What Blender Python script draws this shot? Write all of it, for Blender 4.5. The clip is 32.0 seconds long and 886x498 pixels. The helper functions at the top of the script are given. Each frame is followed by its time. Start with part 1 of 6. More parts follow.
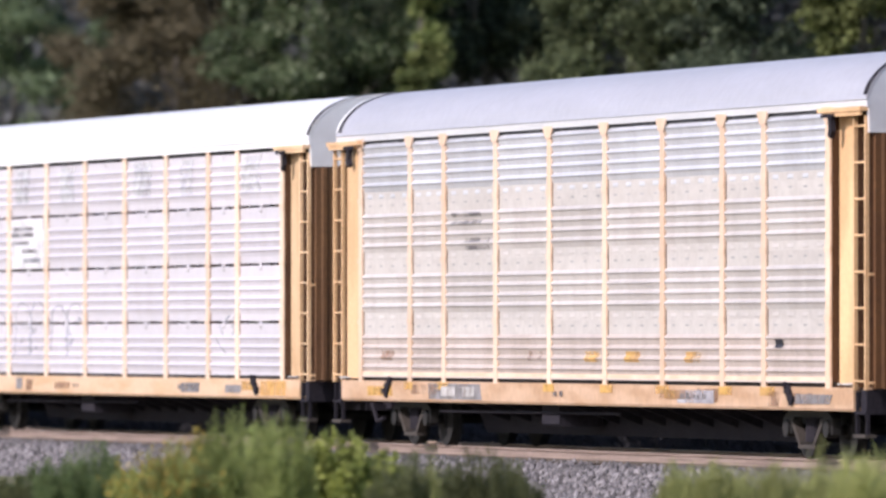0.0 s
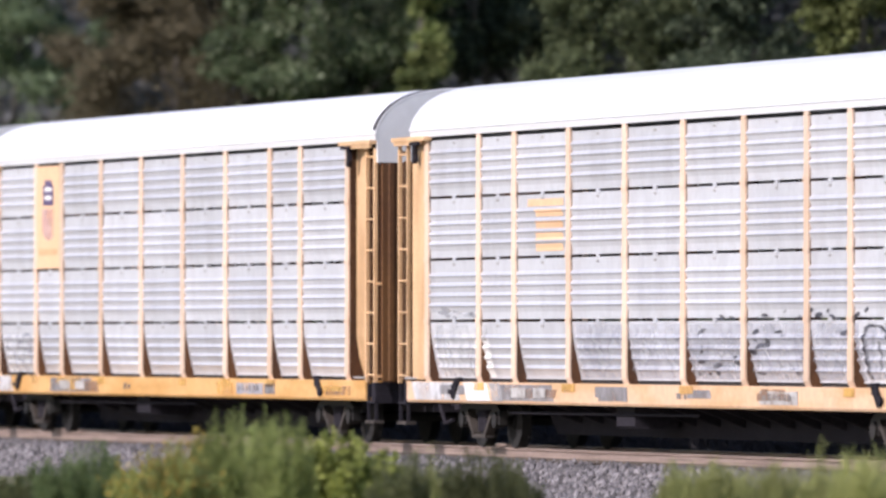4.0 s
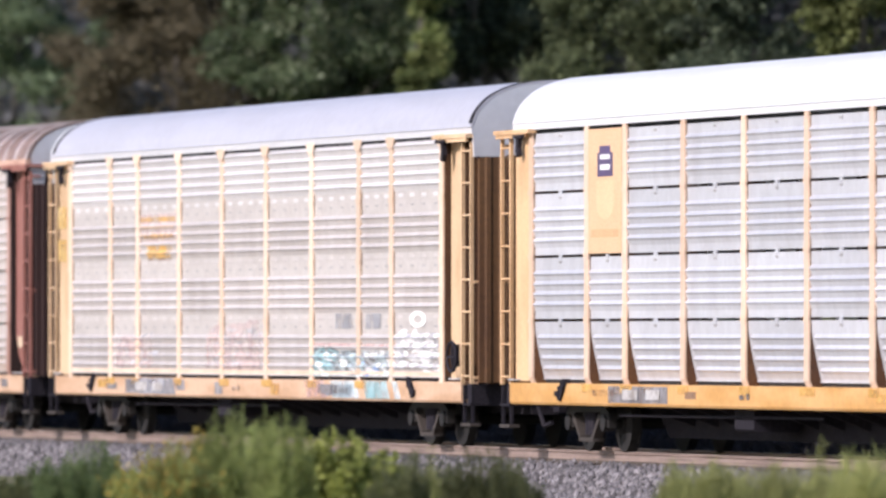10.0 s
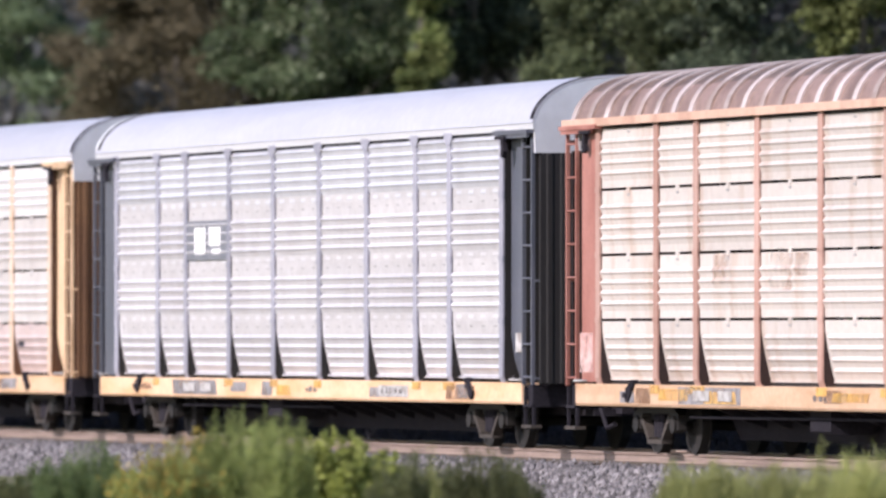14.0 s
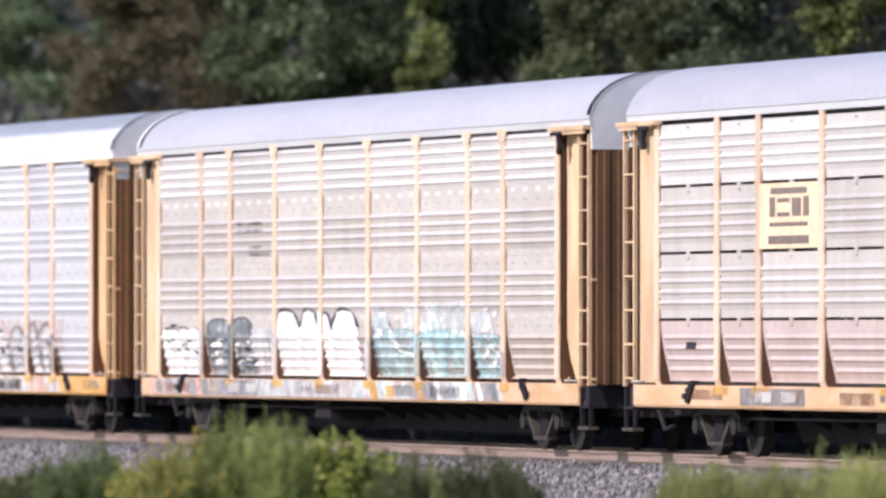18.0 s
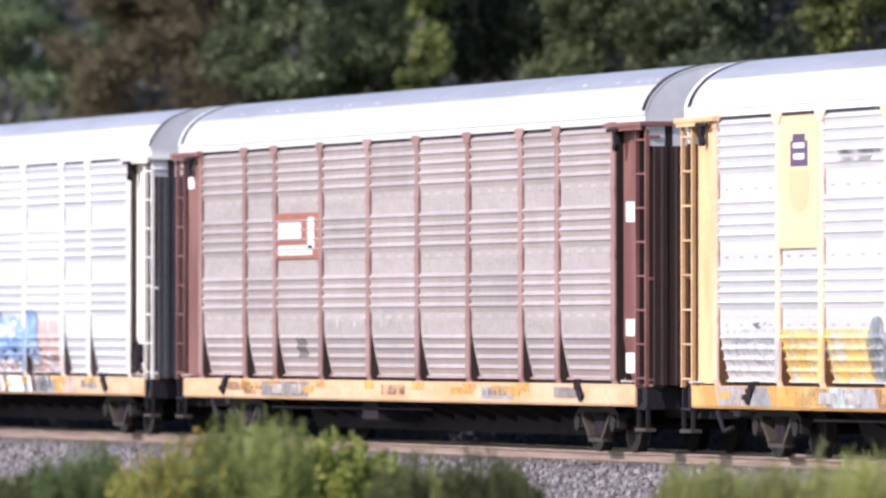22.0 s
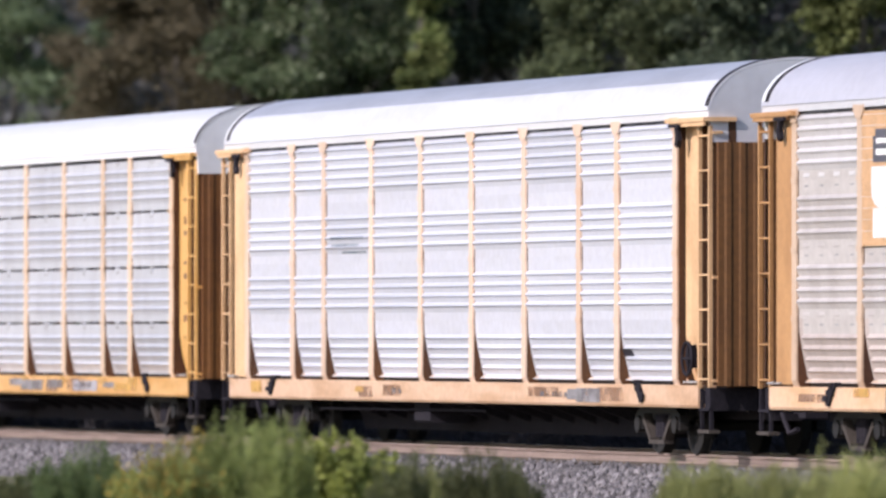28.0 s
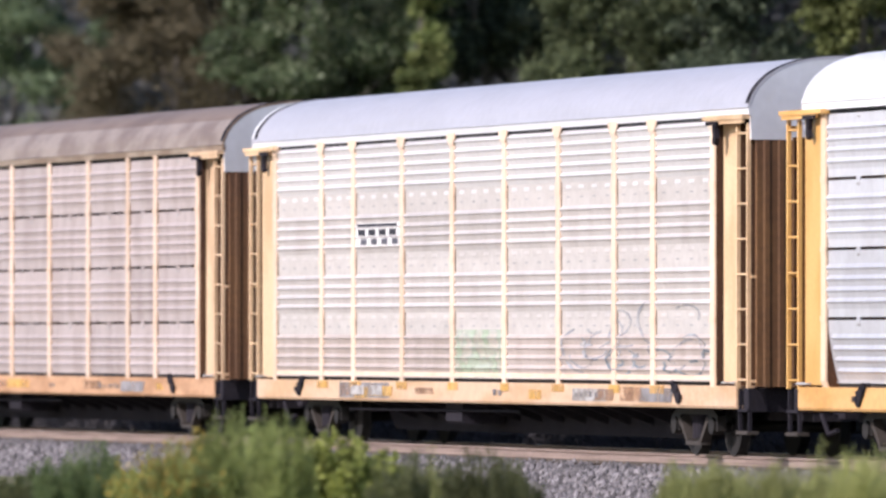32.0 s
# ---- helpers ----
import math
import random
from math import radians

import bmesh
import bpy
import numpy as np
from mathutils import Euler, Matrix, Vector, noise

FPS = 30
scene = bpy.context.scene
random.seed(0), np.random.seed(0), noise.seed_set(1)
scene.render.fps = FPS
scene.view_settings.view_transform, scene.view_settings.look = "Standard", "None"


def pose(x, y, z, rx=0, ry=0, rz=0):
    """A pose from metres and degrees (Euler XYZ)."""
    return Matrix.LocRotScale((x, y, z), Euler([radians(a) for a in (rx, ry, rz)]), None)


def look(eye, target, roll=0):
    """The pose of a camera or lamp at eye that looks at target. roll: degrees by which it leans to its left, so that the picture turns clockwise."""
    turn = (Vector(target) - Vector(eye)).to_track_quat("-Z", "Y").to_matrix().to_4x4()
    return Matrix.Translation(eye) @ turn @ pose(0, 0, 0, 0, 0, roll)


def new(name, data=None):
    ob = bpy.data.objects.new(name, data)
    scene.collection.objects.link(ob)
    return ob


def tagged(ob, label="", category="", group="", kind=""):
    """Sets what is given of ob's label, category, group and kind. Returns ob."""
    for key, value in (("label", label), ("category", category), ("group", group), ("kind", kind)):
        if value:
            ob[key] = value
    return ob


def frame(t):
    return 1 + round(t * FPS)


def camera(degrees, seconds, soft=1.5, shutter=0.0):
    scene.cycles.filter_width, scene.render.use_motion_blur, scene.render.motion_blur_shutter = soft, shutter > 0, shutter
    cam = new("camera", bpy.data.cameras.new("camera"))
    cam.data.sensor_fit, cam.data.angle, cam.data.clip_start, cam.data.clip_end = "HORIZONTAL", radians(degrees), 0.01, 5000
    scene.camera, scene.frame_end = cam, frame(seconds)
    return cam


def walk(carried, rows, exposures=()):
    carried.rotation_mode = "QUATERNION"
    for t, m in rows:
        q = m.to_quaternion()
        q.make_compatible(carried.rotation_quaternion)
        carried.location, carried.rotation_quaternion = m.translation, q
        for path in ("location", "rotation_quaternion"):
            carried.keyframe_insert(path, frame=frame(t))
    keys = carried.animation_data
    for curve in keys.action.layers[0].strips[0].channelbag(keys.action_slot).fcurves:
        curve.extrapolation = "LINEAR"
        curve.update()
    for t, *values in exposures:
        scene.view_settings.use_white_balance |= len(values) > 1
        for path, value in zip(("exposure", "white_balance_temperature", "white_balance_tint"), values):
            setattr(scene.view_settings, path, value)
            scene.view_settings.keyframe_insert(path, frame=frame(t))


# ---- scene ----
# The camera stands still, far from the line, with a long lens.
EYE = Vector((154.12, -45.80, 1.717))
BEARING, TILT, LEAN = 16.559, 0.5191, 0.0


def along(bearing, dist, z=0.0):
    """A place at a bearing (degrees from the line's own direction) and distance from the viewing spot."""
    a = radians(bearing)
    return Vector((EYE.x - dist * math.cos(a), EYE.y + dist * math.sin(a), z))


cam = camera(5.1557, 32.0, soft=2.6)
# a wide aperture, focused on the train
cam.data.dof.use_dof = True
cam.data.dof.focus_distance = 146.0
cam.data.dof.aperture_fstop = 1.5
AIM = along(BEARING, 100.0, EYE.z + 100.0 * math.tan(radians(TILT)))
walk(cam, [(0.0, look(EYE, AIM, LEAN)), (32.0, look(EYE, AIM, LEAN))], exposures=[(0.0, 0.23, 6380, 20), (1.0, 0.23, 6380, 20), (2.0, 0.14, 6380, 20), (3.0, 0.18, 6380, 20), (6.0, 0.19, 6380, 20), (7.0, 0.19, 6380, 20), (8.0, 0.31, 6380, 20), (9.0, 0.29, 6380, 20), (10.0, 0.20, 6380, 20), (11.0, 0.22, 6380, 20), (12.0, 0.21, 6380, 20), (13.0, 0.36, 6380, 20), (14.0, 0.38, 6380, 20), (17.0, 0.26, 6380, 20), (18.0, 0.24, 6380, 20), (19.0, 0.17, 6380, 20), (20.0, 0.13, 6380, 20), (21.0, 0.14, 6380, 20), (22.0, 0.43, 6380, 20), (23.0, 0.39, 6380, 20), (24.0, 0.11, 6380, 20), (25.0, 0.03, 6380, 20), (26.0, 0.15, 6380, 20), (29.0, 0.11, 6380, 20), (30.0, 0.19, 6380, 20), (31.0, 0.24, 6380, 20), (32.0, 0.28, 6380, 20)])

# ---- light ----
TO_SUN = Vector((0.27, -0.80, 0.55)).normalized()
world = bpy.data.worlds.new("world")
scene.world = world
world.use_nodes = True
wn = world.node_tree
sky = wn.nodes.new("ShaderNodeTexSky")
sky.sky_type = "NISHITA"
sky.sun_disc = False
sky.sun_elevation = math.asin(TO_SUN.z)
sky.sun_rotation = math.atan2(TO_SUN.x, TO_SUN.y)
wn.links.new(sky.outputs["Color"], wn.nodes["Background"].inputs["Color"])
wn.nodes["Background"].inputs["Strength"].default_value = 0.15
sun_data = bpy.data.lights.new("sun", "SUN")
sun_data.energy, sun_data.angle, sun_data.color = 4.15, radians(0.55), (1.0, 0.945, 0.90)
sun = new("sun", sun_data)
sun.matrix_world = look(TO_SUN * 100, (0, 0, 0))


# ---- materials ----
def material(name, colour, rough=0.6, metal=0.0, second=None, scale=(3, 3, 3), amount=0.5, grain=0.15, grain_scale=30.0, bump=0.0,
             lo=0.42, hi=0.62, spread=0.12, gloss=0.5):
    """Base colour, a second colour in patches (stains, rust, dirt), fine grain, and a small change from object to object."""
    m = bpy.data.materials.new(name)
    m.use_nodes = True
    nt = m.node_tree
    n, link = nt.nodes, nt.links
    b = n["Principled BSDF"]
    b.inputs["Roughness"].default_value = rough
    b.inputs["Metallic"].default_value = metal
    b.inputs["Specular IOR Level"].default_value = gloss
    tc = n.new("ShaderNodeTexCoord")
    info = n.new("ShaderNodeObjectInfo")
    shift = n.new("ShaderNodeVectorMath")
    shift.operation = "MULTIPLY_ADD"
    shift.inputs[1].default_value = (37.0, 17.0, 29.0)
    link.new(info.outputs["Random"], shift.inputs[0])
    link.new(tc.outputs["Object"], shift.inputs[2])
    mp = n.new("ShaderNodeMapping")
    mp.inputs["Scale"].default_value = scale
    link.new(shift.outputs[0], mp.inputs["Vector"])
    big = n.new("ShaderNodeTexNoise")
    big.inputs["Scale"].default_value = 1.0
    big.inputs["Detail"].default_value = 5.0
    link.new(mp.outputs[0], big.inputs["Vector"])
    ramp = n.new("ShaderNodeMapRange")
    ramp.inputs["From Min"].default_value, ramp.inputs["From Max"].default_value = lo, hi
    ramp.inputs["To Max"].default_value = amount
    link.new(big.outputs["Fac"], ramp.inputs["Value"])
    mix = n.new("ShaderNodeMix")
    mix.data_type = "RGBA"
    link.new(ramp.outputs[0], mix.inputs[0])
    mix.inputs[6].default_value = (*colour, 1)
    mix.inputs[7].default_value = (*(second or tuple(c * 0.7 for c in colour)), 1)
    fine = n.new("ShaderNodeTexNoise")
    fine.inputs["Scale"].default_value = grain_scale
    fine.inputs["Detail"].default_value = 3.0
    link.new(shift.outputs[0], fine.inputs["Vector"])
    val = n.new("ShaderNodeMapRange")
    val.inputs["From Min"].default_value, val.inputs["From Max"].default_value = 0.3, 0.7
    val.inputs["To Min"].default_value, val.inputs["To Max"].default_value = 1 - grain, 1 + grain
    link.new(fine.outputs["Fac"], val.inputs["Value"])
    vary = n.new("ShaderNodeMapRange")
    vary.inputs["To Min"].default_value, vary.inputs["To Max"].default_value = 1 - spread, 1 + spread
    link.new(info.outputs["Random"], vary.inputs["Value"])
    both = n.new("ShaderNodeMath")
    both.operation = "MULTIPLY"
    link.new(val.outputs[0], both.inputs[0])
    link.new(vary.outputs[0], both.inputs[1])
    out = n.new("ShaderNodeVectorMath")
    out.operation = "SCALE"
    link.new(mix.outputs[2], out.inputs[0])
    link.new(both.outputs[0], out.inputs["Scale"])
    link.new(out.outputs[0], b.inputs["Base Color"])
    if bump:
        bp = n.new("ShaderNodeBump")
        bp.inputs["Strength"].default_value = bump
        bp.inputs["Distance"].default_value = 0.02
        link.new(fine.outputs["Fac"], bp.inputs["Height"])
        link.new(bp.outputs[0], b.inputs["Normal"])
    return m


def spray_material(name, colour, second, cover=0.8, fade=0.5):
    """Sprayed or brushed paint, patchy and worn: the skin below shows through in places."""
    m = material(name, colour, 0.55, 0.0, second, (1.3, 1.3, 2.5), 0.9, 0.12, 12)
    n, link = m.node_tree.nodes, m.node_tree.links
    tc = n.new("ShaderNodeTexCoord")
    worn = n.new("ShaderNodeTexNoise")
    worn.inputs["Scale"].default_value = 2.6
    worn.inputs["Detail"].default_value = 6.0
    link.new(tc.outputs["Object"], worn.inputs["Vector"])
    ramp = n.new("ShaderNodeMapRange")
    ramp.inputs["From Min"].default_value, ramp.inputs["From Max"].default_value = 0.38, 0.58
    ramp.inputs["To Min"].default_value, ramp.inputs["To Max"].default_value = cover - fade, cover
    link.new(worn.outputs["Fac"], ramp.inputs["Value"])
    clear = n.new("ShaderNodeBsdfTransparent")
    both = n.new("ShaderNodeMixShader")
    link.new(ramp.outputs[0], both.inputs[0])
    link.new(clear.outputs[0], both.inputs[1])
    link.new(n["Principled BSDF"].outputs[0], both.inputs[2])
    link.new(both.outputs[0], n["Material Output"].inputs["Surface"])
    return m


def stone_material(name, colour, second):
    """Crushed stone: every stone has its own tone."""
    m = material(name, colour, 0.9, 0.0, second, (7, 7, 7), 0.8, 0.3, 30)
    n, link = m.node_tree.nodes, m.node_tree.links
    geo = n.new("ShaderNodeNewGeometry")
    tone = n.new("ShaderNodeMapRange")
    tone.inputs["To Min"].default_value, tone.inputs["To Max"].default_value = 0.4, 1.55
    link.new(geo.outputs["Random Per Island"], tone.inputs["Value"])
    out = n.new("ShaderNodeVectorMath")
    out.operation = "SCALE"
    base = n["Principled BSDF"].inputs["Base Color"]
    link.new(base.links[0].from_socket, out.inputs[0])
    link.new(tone.outputs[0], out.inputs["Scale"])
    link.new(out.outputs[0], base)
    return m


def leaf_material(name, colour, second, spread=0.45, power=1.0):
    """Leaves: each leaf takes its own tone between two colours, the second the rarer the higher the power; high powers
    paint sun glints as rare bright leaves; some light shines through.
    """
    m = bpy.data.materials.new(name)
    m.use_nodes = True
    nt = m.node_tree
    n, link = nt.nodes, nt.links
    b = n["Principled BSDF"]
    b.inputs["Roughness"].default_value = 0.7
    b.inputs["Specular IOR Level"].default_value = 0.2
    geo = n.new("ShaderNodeNewGeometry")
    mix = n.new("ShaderNodeMix")
    mix.data_type = "RGBA"
    mix.inputs[6].default_value = (*colour, 1)
    mix.inputs[7].default_value = (*second, 1)
    rare = n.new("ShaderNodeMath")
    rare.operation = "POWER"
    rare.inputs[1].default_value = power
    link.new(geo.outputs["Random Per Island"], rare.inputs[0])
    link.new(rare.outputs[0], mix.inputs[0])
    tc = n.new("ShaderNodeTexCoord")
    big = n.new("ShaderNodeTexNoise")
    big.inputs["Scale"].default_value = 0.9
    link.new(tc.outputs["Object"], big.inputs["Vector"])
    val = n.new("ShaderNodeMapRange")
    val.inputs["From Min"].default_value, val.inputs["From Max"].default_value = 0.3, 0.7
    val.inputs["To Min"].default_value, val.inputs["To Max"].default_value = 1 - spread, 1 + spread
    link.new(big.outputs["Fac"], val.inputs["Value"])
    info = n.new("ShaderNodeObjectInfo")
    own = n.new("ShaderNodeMapRange")
    own.inputs["To Min"].default_value, own.inputs["To Max"].default_value = 0.76, 1.22
    link.new(info.outputs["Random"], own.inputs["Value"])
    both = n.new("ShaderNodeMath")
    both.operation = "MULTIPLY"
    link.new(val.outputs[0], both.inputs[0])
    link.new(own.outputs[0], both.inputs[1])
    out = n.new("ShaderNodeVectorMath")
    out.operation = "SCALE"
    link.new(mix.outputs[2], out.inputs[0])
    link.new(both.outputs[0], out.inputs["Scale"])
    link.new(out.outputs[0], b.inputs["Base Color"])
    glow = n.new("ShaderNodeBsdfTranslucent")
    link.new(out.outputs[0], glow.inputs["Color"])
    add = n.new("ShaderNodeMixShader")
    add.inputs[0].default_value = 0.5
    link.new(b.outputs[0], add.inputs[1])
    link.new(glow.outputs[0], add.inputs[2])
    link.new(add.outputs[0], n["Material Output"].inputs["Surface"])
    return m


STREAK = (2.2, 2.2, 0.35)
PANEL = {
    "clean": material("galvanised_panel", (0.61, 0.622, 0.655), 0.42, 0.3, (0.49, 0.49, 0.515), STREAK, 0.45, 0.05, 9, spread=0.085),
    "pale": material("pale_galvanised_panel", (0.63, 0.605, 0.65), 0.45, 0.2, (0.58, 0.55, 0.57), STREAK, 0.45, 0.05, 9, spread=0.085),
    "brown": material("dirty_streaked_panel", (0.47, 0.425, 0.39), 0.6, 0.1, (0.27, 0.22, 0.185), (1.3, 1.3, 0.05), 0.75, 0.06, 9, lo=0.42, hi=0.62, spread=0.085),
    "warm": material("weathered_panel", (0.57, 0.538, 0.515), 0.5, 0.2, (0.445, 0.405, 0.38), STREAK, 0.45, 0.05, 9, spread=0.085),
    "mild": material("lightly_soiled_panel", (0.60, 0.59, 0.60), 0.45, 0.25, (0.48, 0.46, 0.465), STREAK, 0.45, 0.05, 9, spread=0.085),
    # A lighter tone for the top row of panels on some cars.
    "lighter": material("lighter_top_row_panel", (0.68, 0.665, 0.66), 0.42, 0.2, (0.60, 0.58, 0.565), STREAK, 0.45, 0.05, 9, spread=0.085),
    "dull": material("dull_brownish_panel", (0.44, 0.40, 0.40), 0.5, 0.2, (0.37, 0.32, 0.32), STREAK, 0.5, 0.06, 9, spread=0.085),
    "rusty": material("rust_stained_panel", (0.575, 0.525, 0.485), 0.5, 0.15, (0.42, 0.29, 0.21), (1.8, 1.8, 0.25), 0.7, 0.06, 9, lo=0.52, hi=0.70, spread=0.085),
    "low_warm": material("mud_splashed_panel", (0.49, 0.43, 0.395), 0.6, 0.1, (0.38, 0.32, 0.28), STREAK, 0.6, 0.07, 9, spread=0.085),
    "low_pink": material("buffed_pinkish_panel", (0.54, 0.45, 0.43), 0.6, 0.1, (0.46, 0.36, 0.34), STREAK, 0.6, 0.07, 9, spread=0.085),
    "white": material("white_painted_panel", (0.635, 0.65, 0.69), 0.4, 0.2, (0.58, 0.59, 0.62), STREAK, 0.45, 0.04, 9, spread=0.085),
    "bright": material("bright_white_panel", (0.605, 0.63, 0.69), 0.4, 0.15, (0.62, 0.63, 0.66), STREAK, 0.45, 0.04, 9, spread=0.085),
    "dusty": material("dusty_pinkish_panel", (0.43, 0.375, 0.36), 0.6, 0.1, (0.32, 0.26, 0.24), STREAK, 0.6, 0.07, 9, spread=0.085),
}
PAINT = {
    "yellow": material("yellow_paint", (0.73, 0.475, 0.26), 0.5, 0.0, (0.46, 0.27, 0.13), (1.5, 1.5, 0.6), 0.6, 0.08, 14),
    "pale": material("faded_yellow_paint", (0.72, 0.51, 0.31), 0.5, 0.0, (0.48, 0.30, 0.15), (1.5, 1.5, 0.6), 0.6, 0.08, 14),
    "gold": material("golden_yellow_paint", (0.75, 0.44, 0.15), 0.45, 0.0, (0.52, 0.26, 0.05), (1.5, 1.5, 0.6), 0.5, 0.06, 14),
    "orange": material("orange_brown_paint", (0.47, 0.255, 0.105), 0.5, 0.0, (0.31, 0.155, 0.06), (1.5, 1.5, 0.6), 0.6, 0.08, 14),
    "red": material("red_brown_paint", (0.34, 0.15, 0.12), 0.55, 0.0, (0.20, 0.06, 0.04), (1.5, 1.5, 0.6), 0.6, 0.08, 14),
    "maroon": material("maroon_paint", (0.24, 0.11, 0.10), 0.5, 0.0, (0.12, 0.04, 0.04), (1.5, 1.5, 0.6), 0.6, 0.08, 14),
    "slate": material("dark_slate_paint", (0.10, 0.105, 0.13), 0.45, 0.0, (0.06, 0.07, 0.09), (1.5, 1.5, 0.6), 0.6, 0.08, 14),
    "white": material("white_paint", (0.78, 0.78, 0.76), 0.45, 0.0, (0.6, 0.57, 0.5), (1.5, 1.5, 0.6), 0.5, 0.05, 14),
    "tan": material("tan_paint", (0.70, 0.50, 0.32), 0.5, 0.0, (0.40, 0.25, 0.14), (1.5, 1.5, 0.6), 0.6, 0.08, 14),
    "pink": material("faded_pinkish_paint", (0.56, 0.37, 0.28), 0.6, 0.0, (0.34, 0.20, 0.14), (1.5, 1.5, 0.6), 0.6, 0.08, 14),
}
FADED = {
    "yellow": material("faded_yellow_post", (0.73, 0.555, 0.42), 0.5, 0.0, (0.60, 0.40, 0.26), (1.5, 1.5, 0.6), 0.6, 0.06, 14),
    "pale": material("bleached_yellow_post", (0.76, 0.60, 0.46), 0.5, 0.0, (0.62, 0.44, 0.30), (1.5, 1.5, 0.6), 0.6, 0.06, 14),
    "gold": material("golden_post", (0.70, 0.525, 0.37), 0.5, 0.0, (0.60, 0.42, 0.27), (1.5, 1.5, 0.6), 0.6, 0.06, 14),
    "orange": material("faded_orange_post", (0.61, 0.46, 0.335), 0.5, 0.0, (0.50, 0.34, 0.23), (1.5, 1.5, 0.6), 0.6, 0.06, 14),
    "tan": material("faded_tan_post", (0.68, 0.53, 0.41), 0.5, 0.0, (0.54, 0.37, 0.24), (1.5, 1.5, 0.6), 0.6, 0.06, 14),
}
FADED["red"] = material("faded_red_brown_post", (0.46, 0.30, 0.25), 0.55, 0.0, (0.32, 0.17, 0.13), (1.5, 1.5, 0.6), 0.7, 0.06, 14)
FADED["slate"] = material("faded_slate_post", (0.31, 0.31, 0.36), 0.5, 0.0, (0.22, 0.225, 0.27), (1.5, 1.5, 0.6), 0.6, 0.06, 14)
FADED["maroon"] = material("faded_maroon_post", (0.33, 0.21, 0.20), 0.55, 0.0, (0.22, 0.12, 0.11), (1.5, 1.5, 0.6), 0.6, 0.06, 14)
BAND = (0.7, 0.7, 3.0)
SILL = {
    "yellow": material("peach_yellow_sill", (0.70, 0.475, 0.31), 0.5, 0.0, (0.59, 0.35, 0.17), BAND, 0.75, 0.10, 9),
    "gold": material("golden_sill", (0.73, 0.43, 0.17), 0.5, 0.0, (0.58, 0.30, 0.08), BAND, 0.75, 0.10, 9),
    "pale": material("bleached_peach_sill", (0.71, 0.50, 0.34), 0.5, 0.0, (0.58, 0.36, 0.19), BAND, 0.75, 0.10, 9),
    "tan": material("dusty_tan_sill", (0.58, 0.395, 0.265), 0.55, 0.0, (0.43, 0.26, 0.145), BAND, 0.75, 0.10, 9),
    "pink": material("orange_brown_sill", (0.52, 0.31, 0.18), 0.6, 0.0, (0.34, 0.18, 0.09), BAND, 0.8, 0.12, 9),
}
ROOF = {
    "white": material("white_roof_sheet", (0.73, 0.74, 0.75), 0.4, 0.05, (0.65, 0.655, 0.665), (0.4, 2, 2), 0.5, 0.03, 6),
    "grey": material("galvanised_roof_sheet", (0.51, 0.505, 0.545), 0.42, 0.3, (0.45, 0.445, 0.475), (0.4, 2, 2), 0.5, 0.04, 6),
    "silver": material("bright_roof_sheet", (0.68, 0.685, 0.71), 0.38, 0.25, (0.58, 0.58, 0.60), (0.4, 2, 2), 0.5, 0.04, 6),
    "rust": material("rusted_roof_sheet", (0.29, 0.195, 0.165), 0.5, 0.15, (0.16, 0.10, 0.08), (1.2, 1.2, 1.2), 0.8, 0.15, 12),
    "brown": material("brown_rusted_roof_sheet", (0.34, 0.26, 0.20), 0.36, 0.3, (0.18, 0.11, 0.07), (1.0, 1.6, 1.6), 0.8, 0.12, 12),
}
# Rib colour is much paler than the sheet, to paint in a sheen.
ROOF_RIB = material("sheen_pale_roof_rib", (0.60, 0.505, 0.47), 0.42, 0.2, (0.26, 0.18, 0.14), (1.2, 1.2, 1.2), 0.8, 0.12, 12)
# White and grey crowns have the roof's natural shading put into the colour.
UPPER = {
    "white": material("shaded_white_roof_crown", (0.70, 0.73, 0.75), 0.4, 0.05, (0.60, 0.62, 0.63), (0.4, 2, 2), 0.5, 0.03, 6),
    "grey": material("shaded_galvanised_roof_crown", (0.335, 0.335, 0.365), 0.45, 0.3, (0.28, 0.28, 0.30), (0.4, 2, 2), 0.6, 0.05, 6),
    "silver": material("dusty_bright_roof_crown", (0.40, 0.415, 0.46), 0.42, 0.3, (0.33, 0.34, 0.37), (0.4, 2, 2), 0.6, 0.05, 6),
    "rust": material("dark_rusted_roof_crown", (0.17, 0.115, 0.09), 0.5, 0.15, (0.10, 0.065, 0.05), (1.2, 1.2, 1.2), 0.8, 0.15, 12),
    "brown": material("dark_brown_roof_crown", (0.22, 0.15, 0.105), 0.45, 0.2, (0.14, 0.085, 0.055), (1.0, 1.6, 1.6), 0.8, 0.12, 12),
}
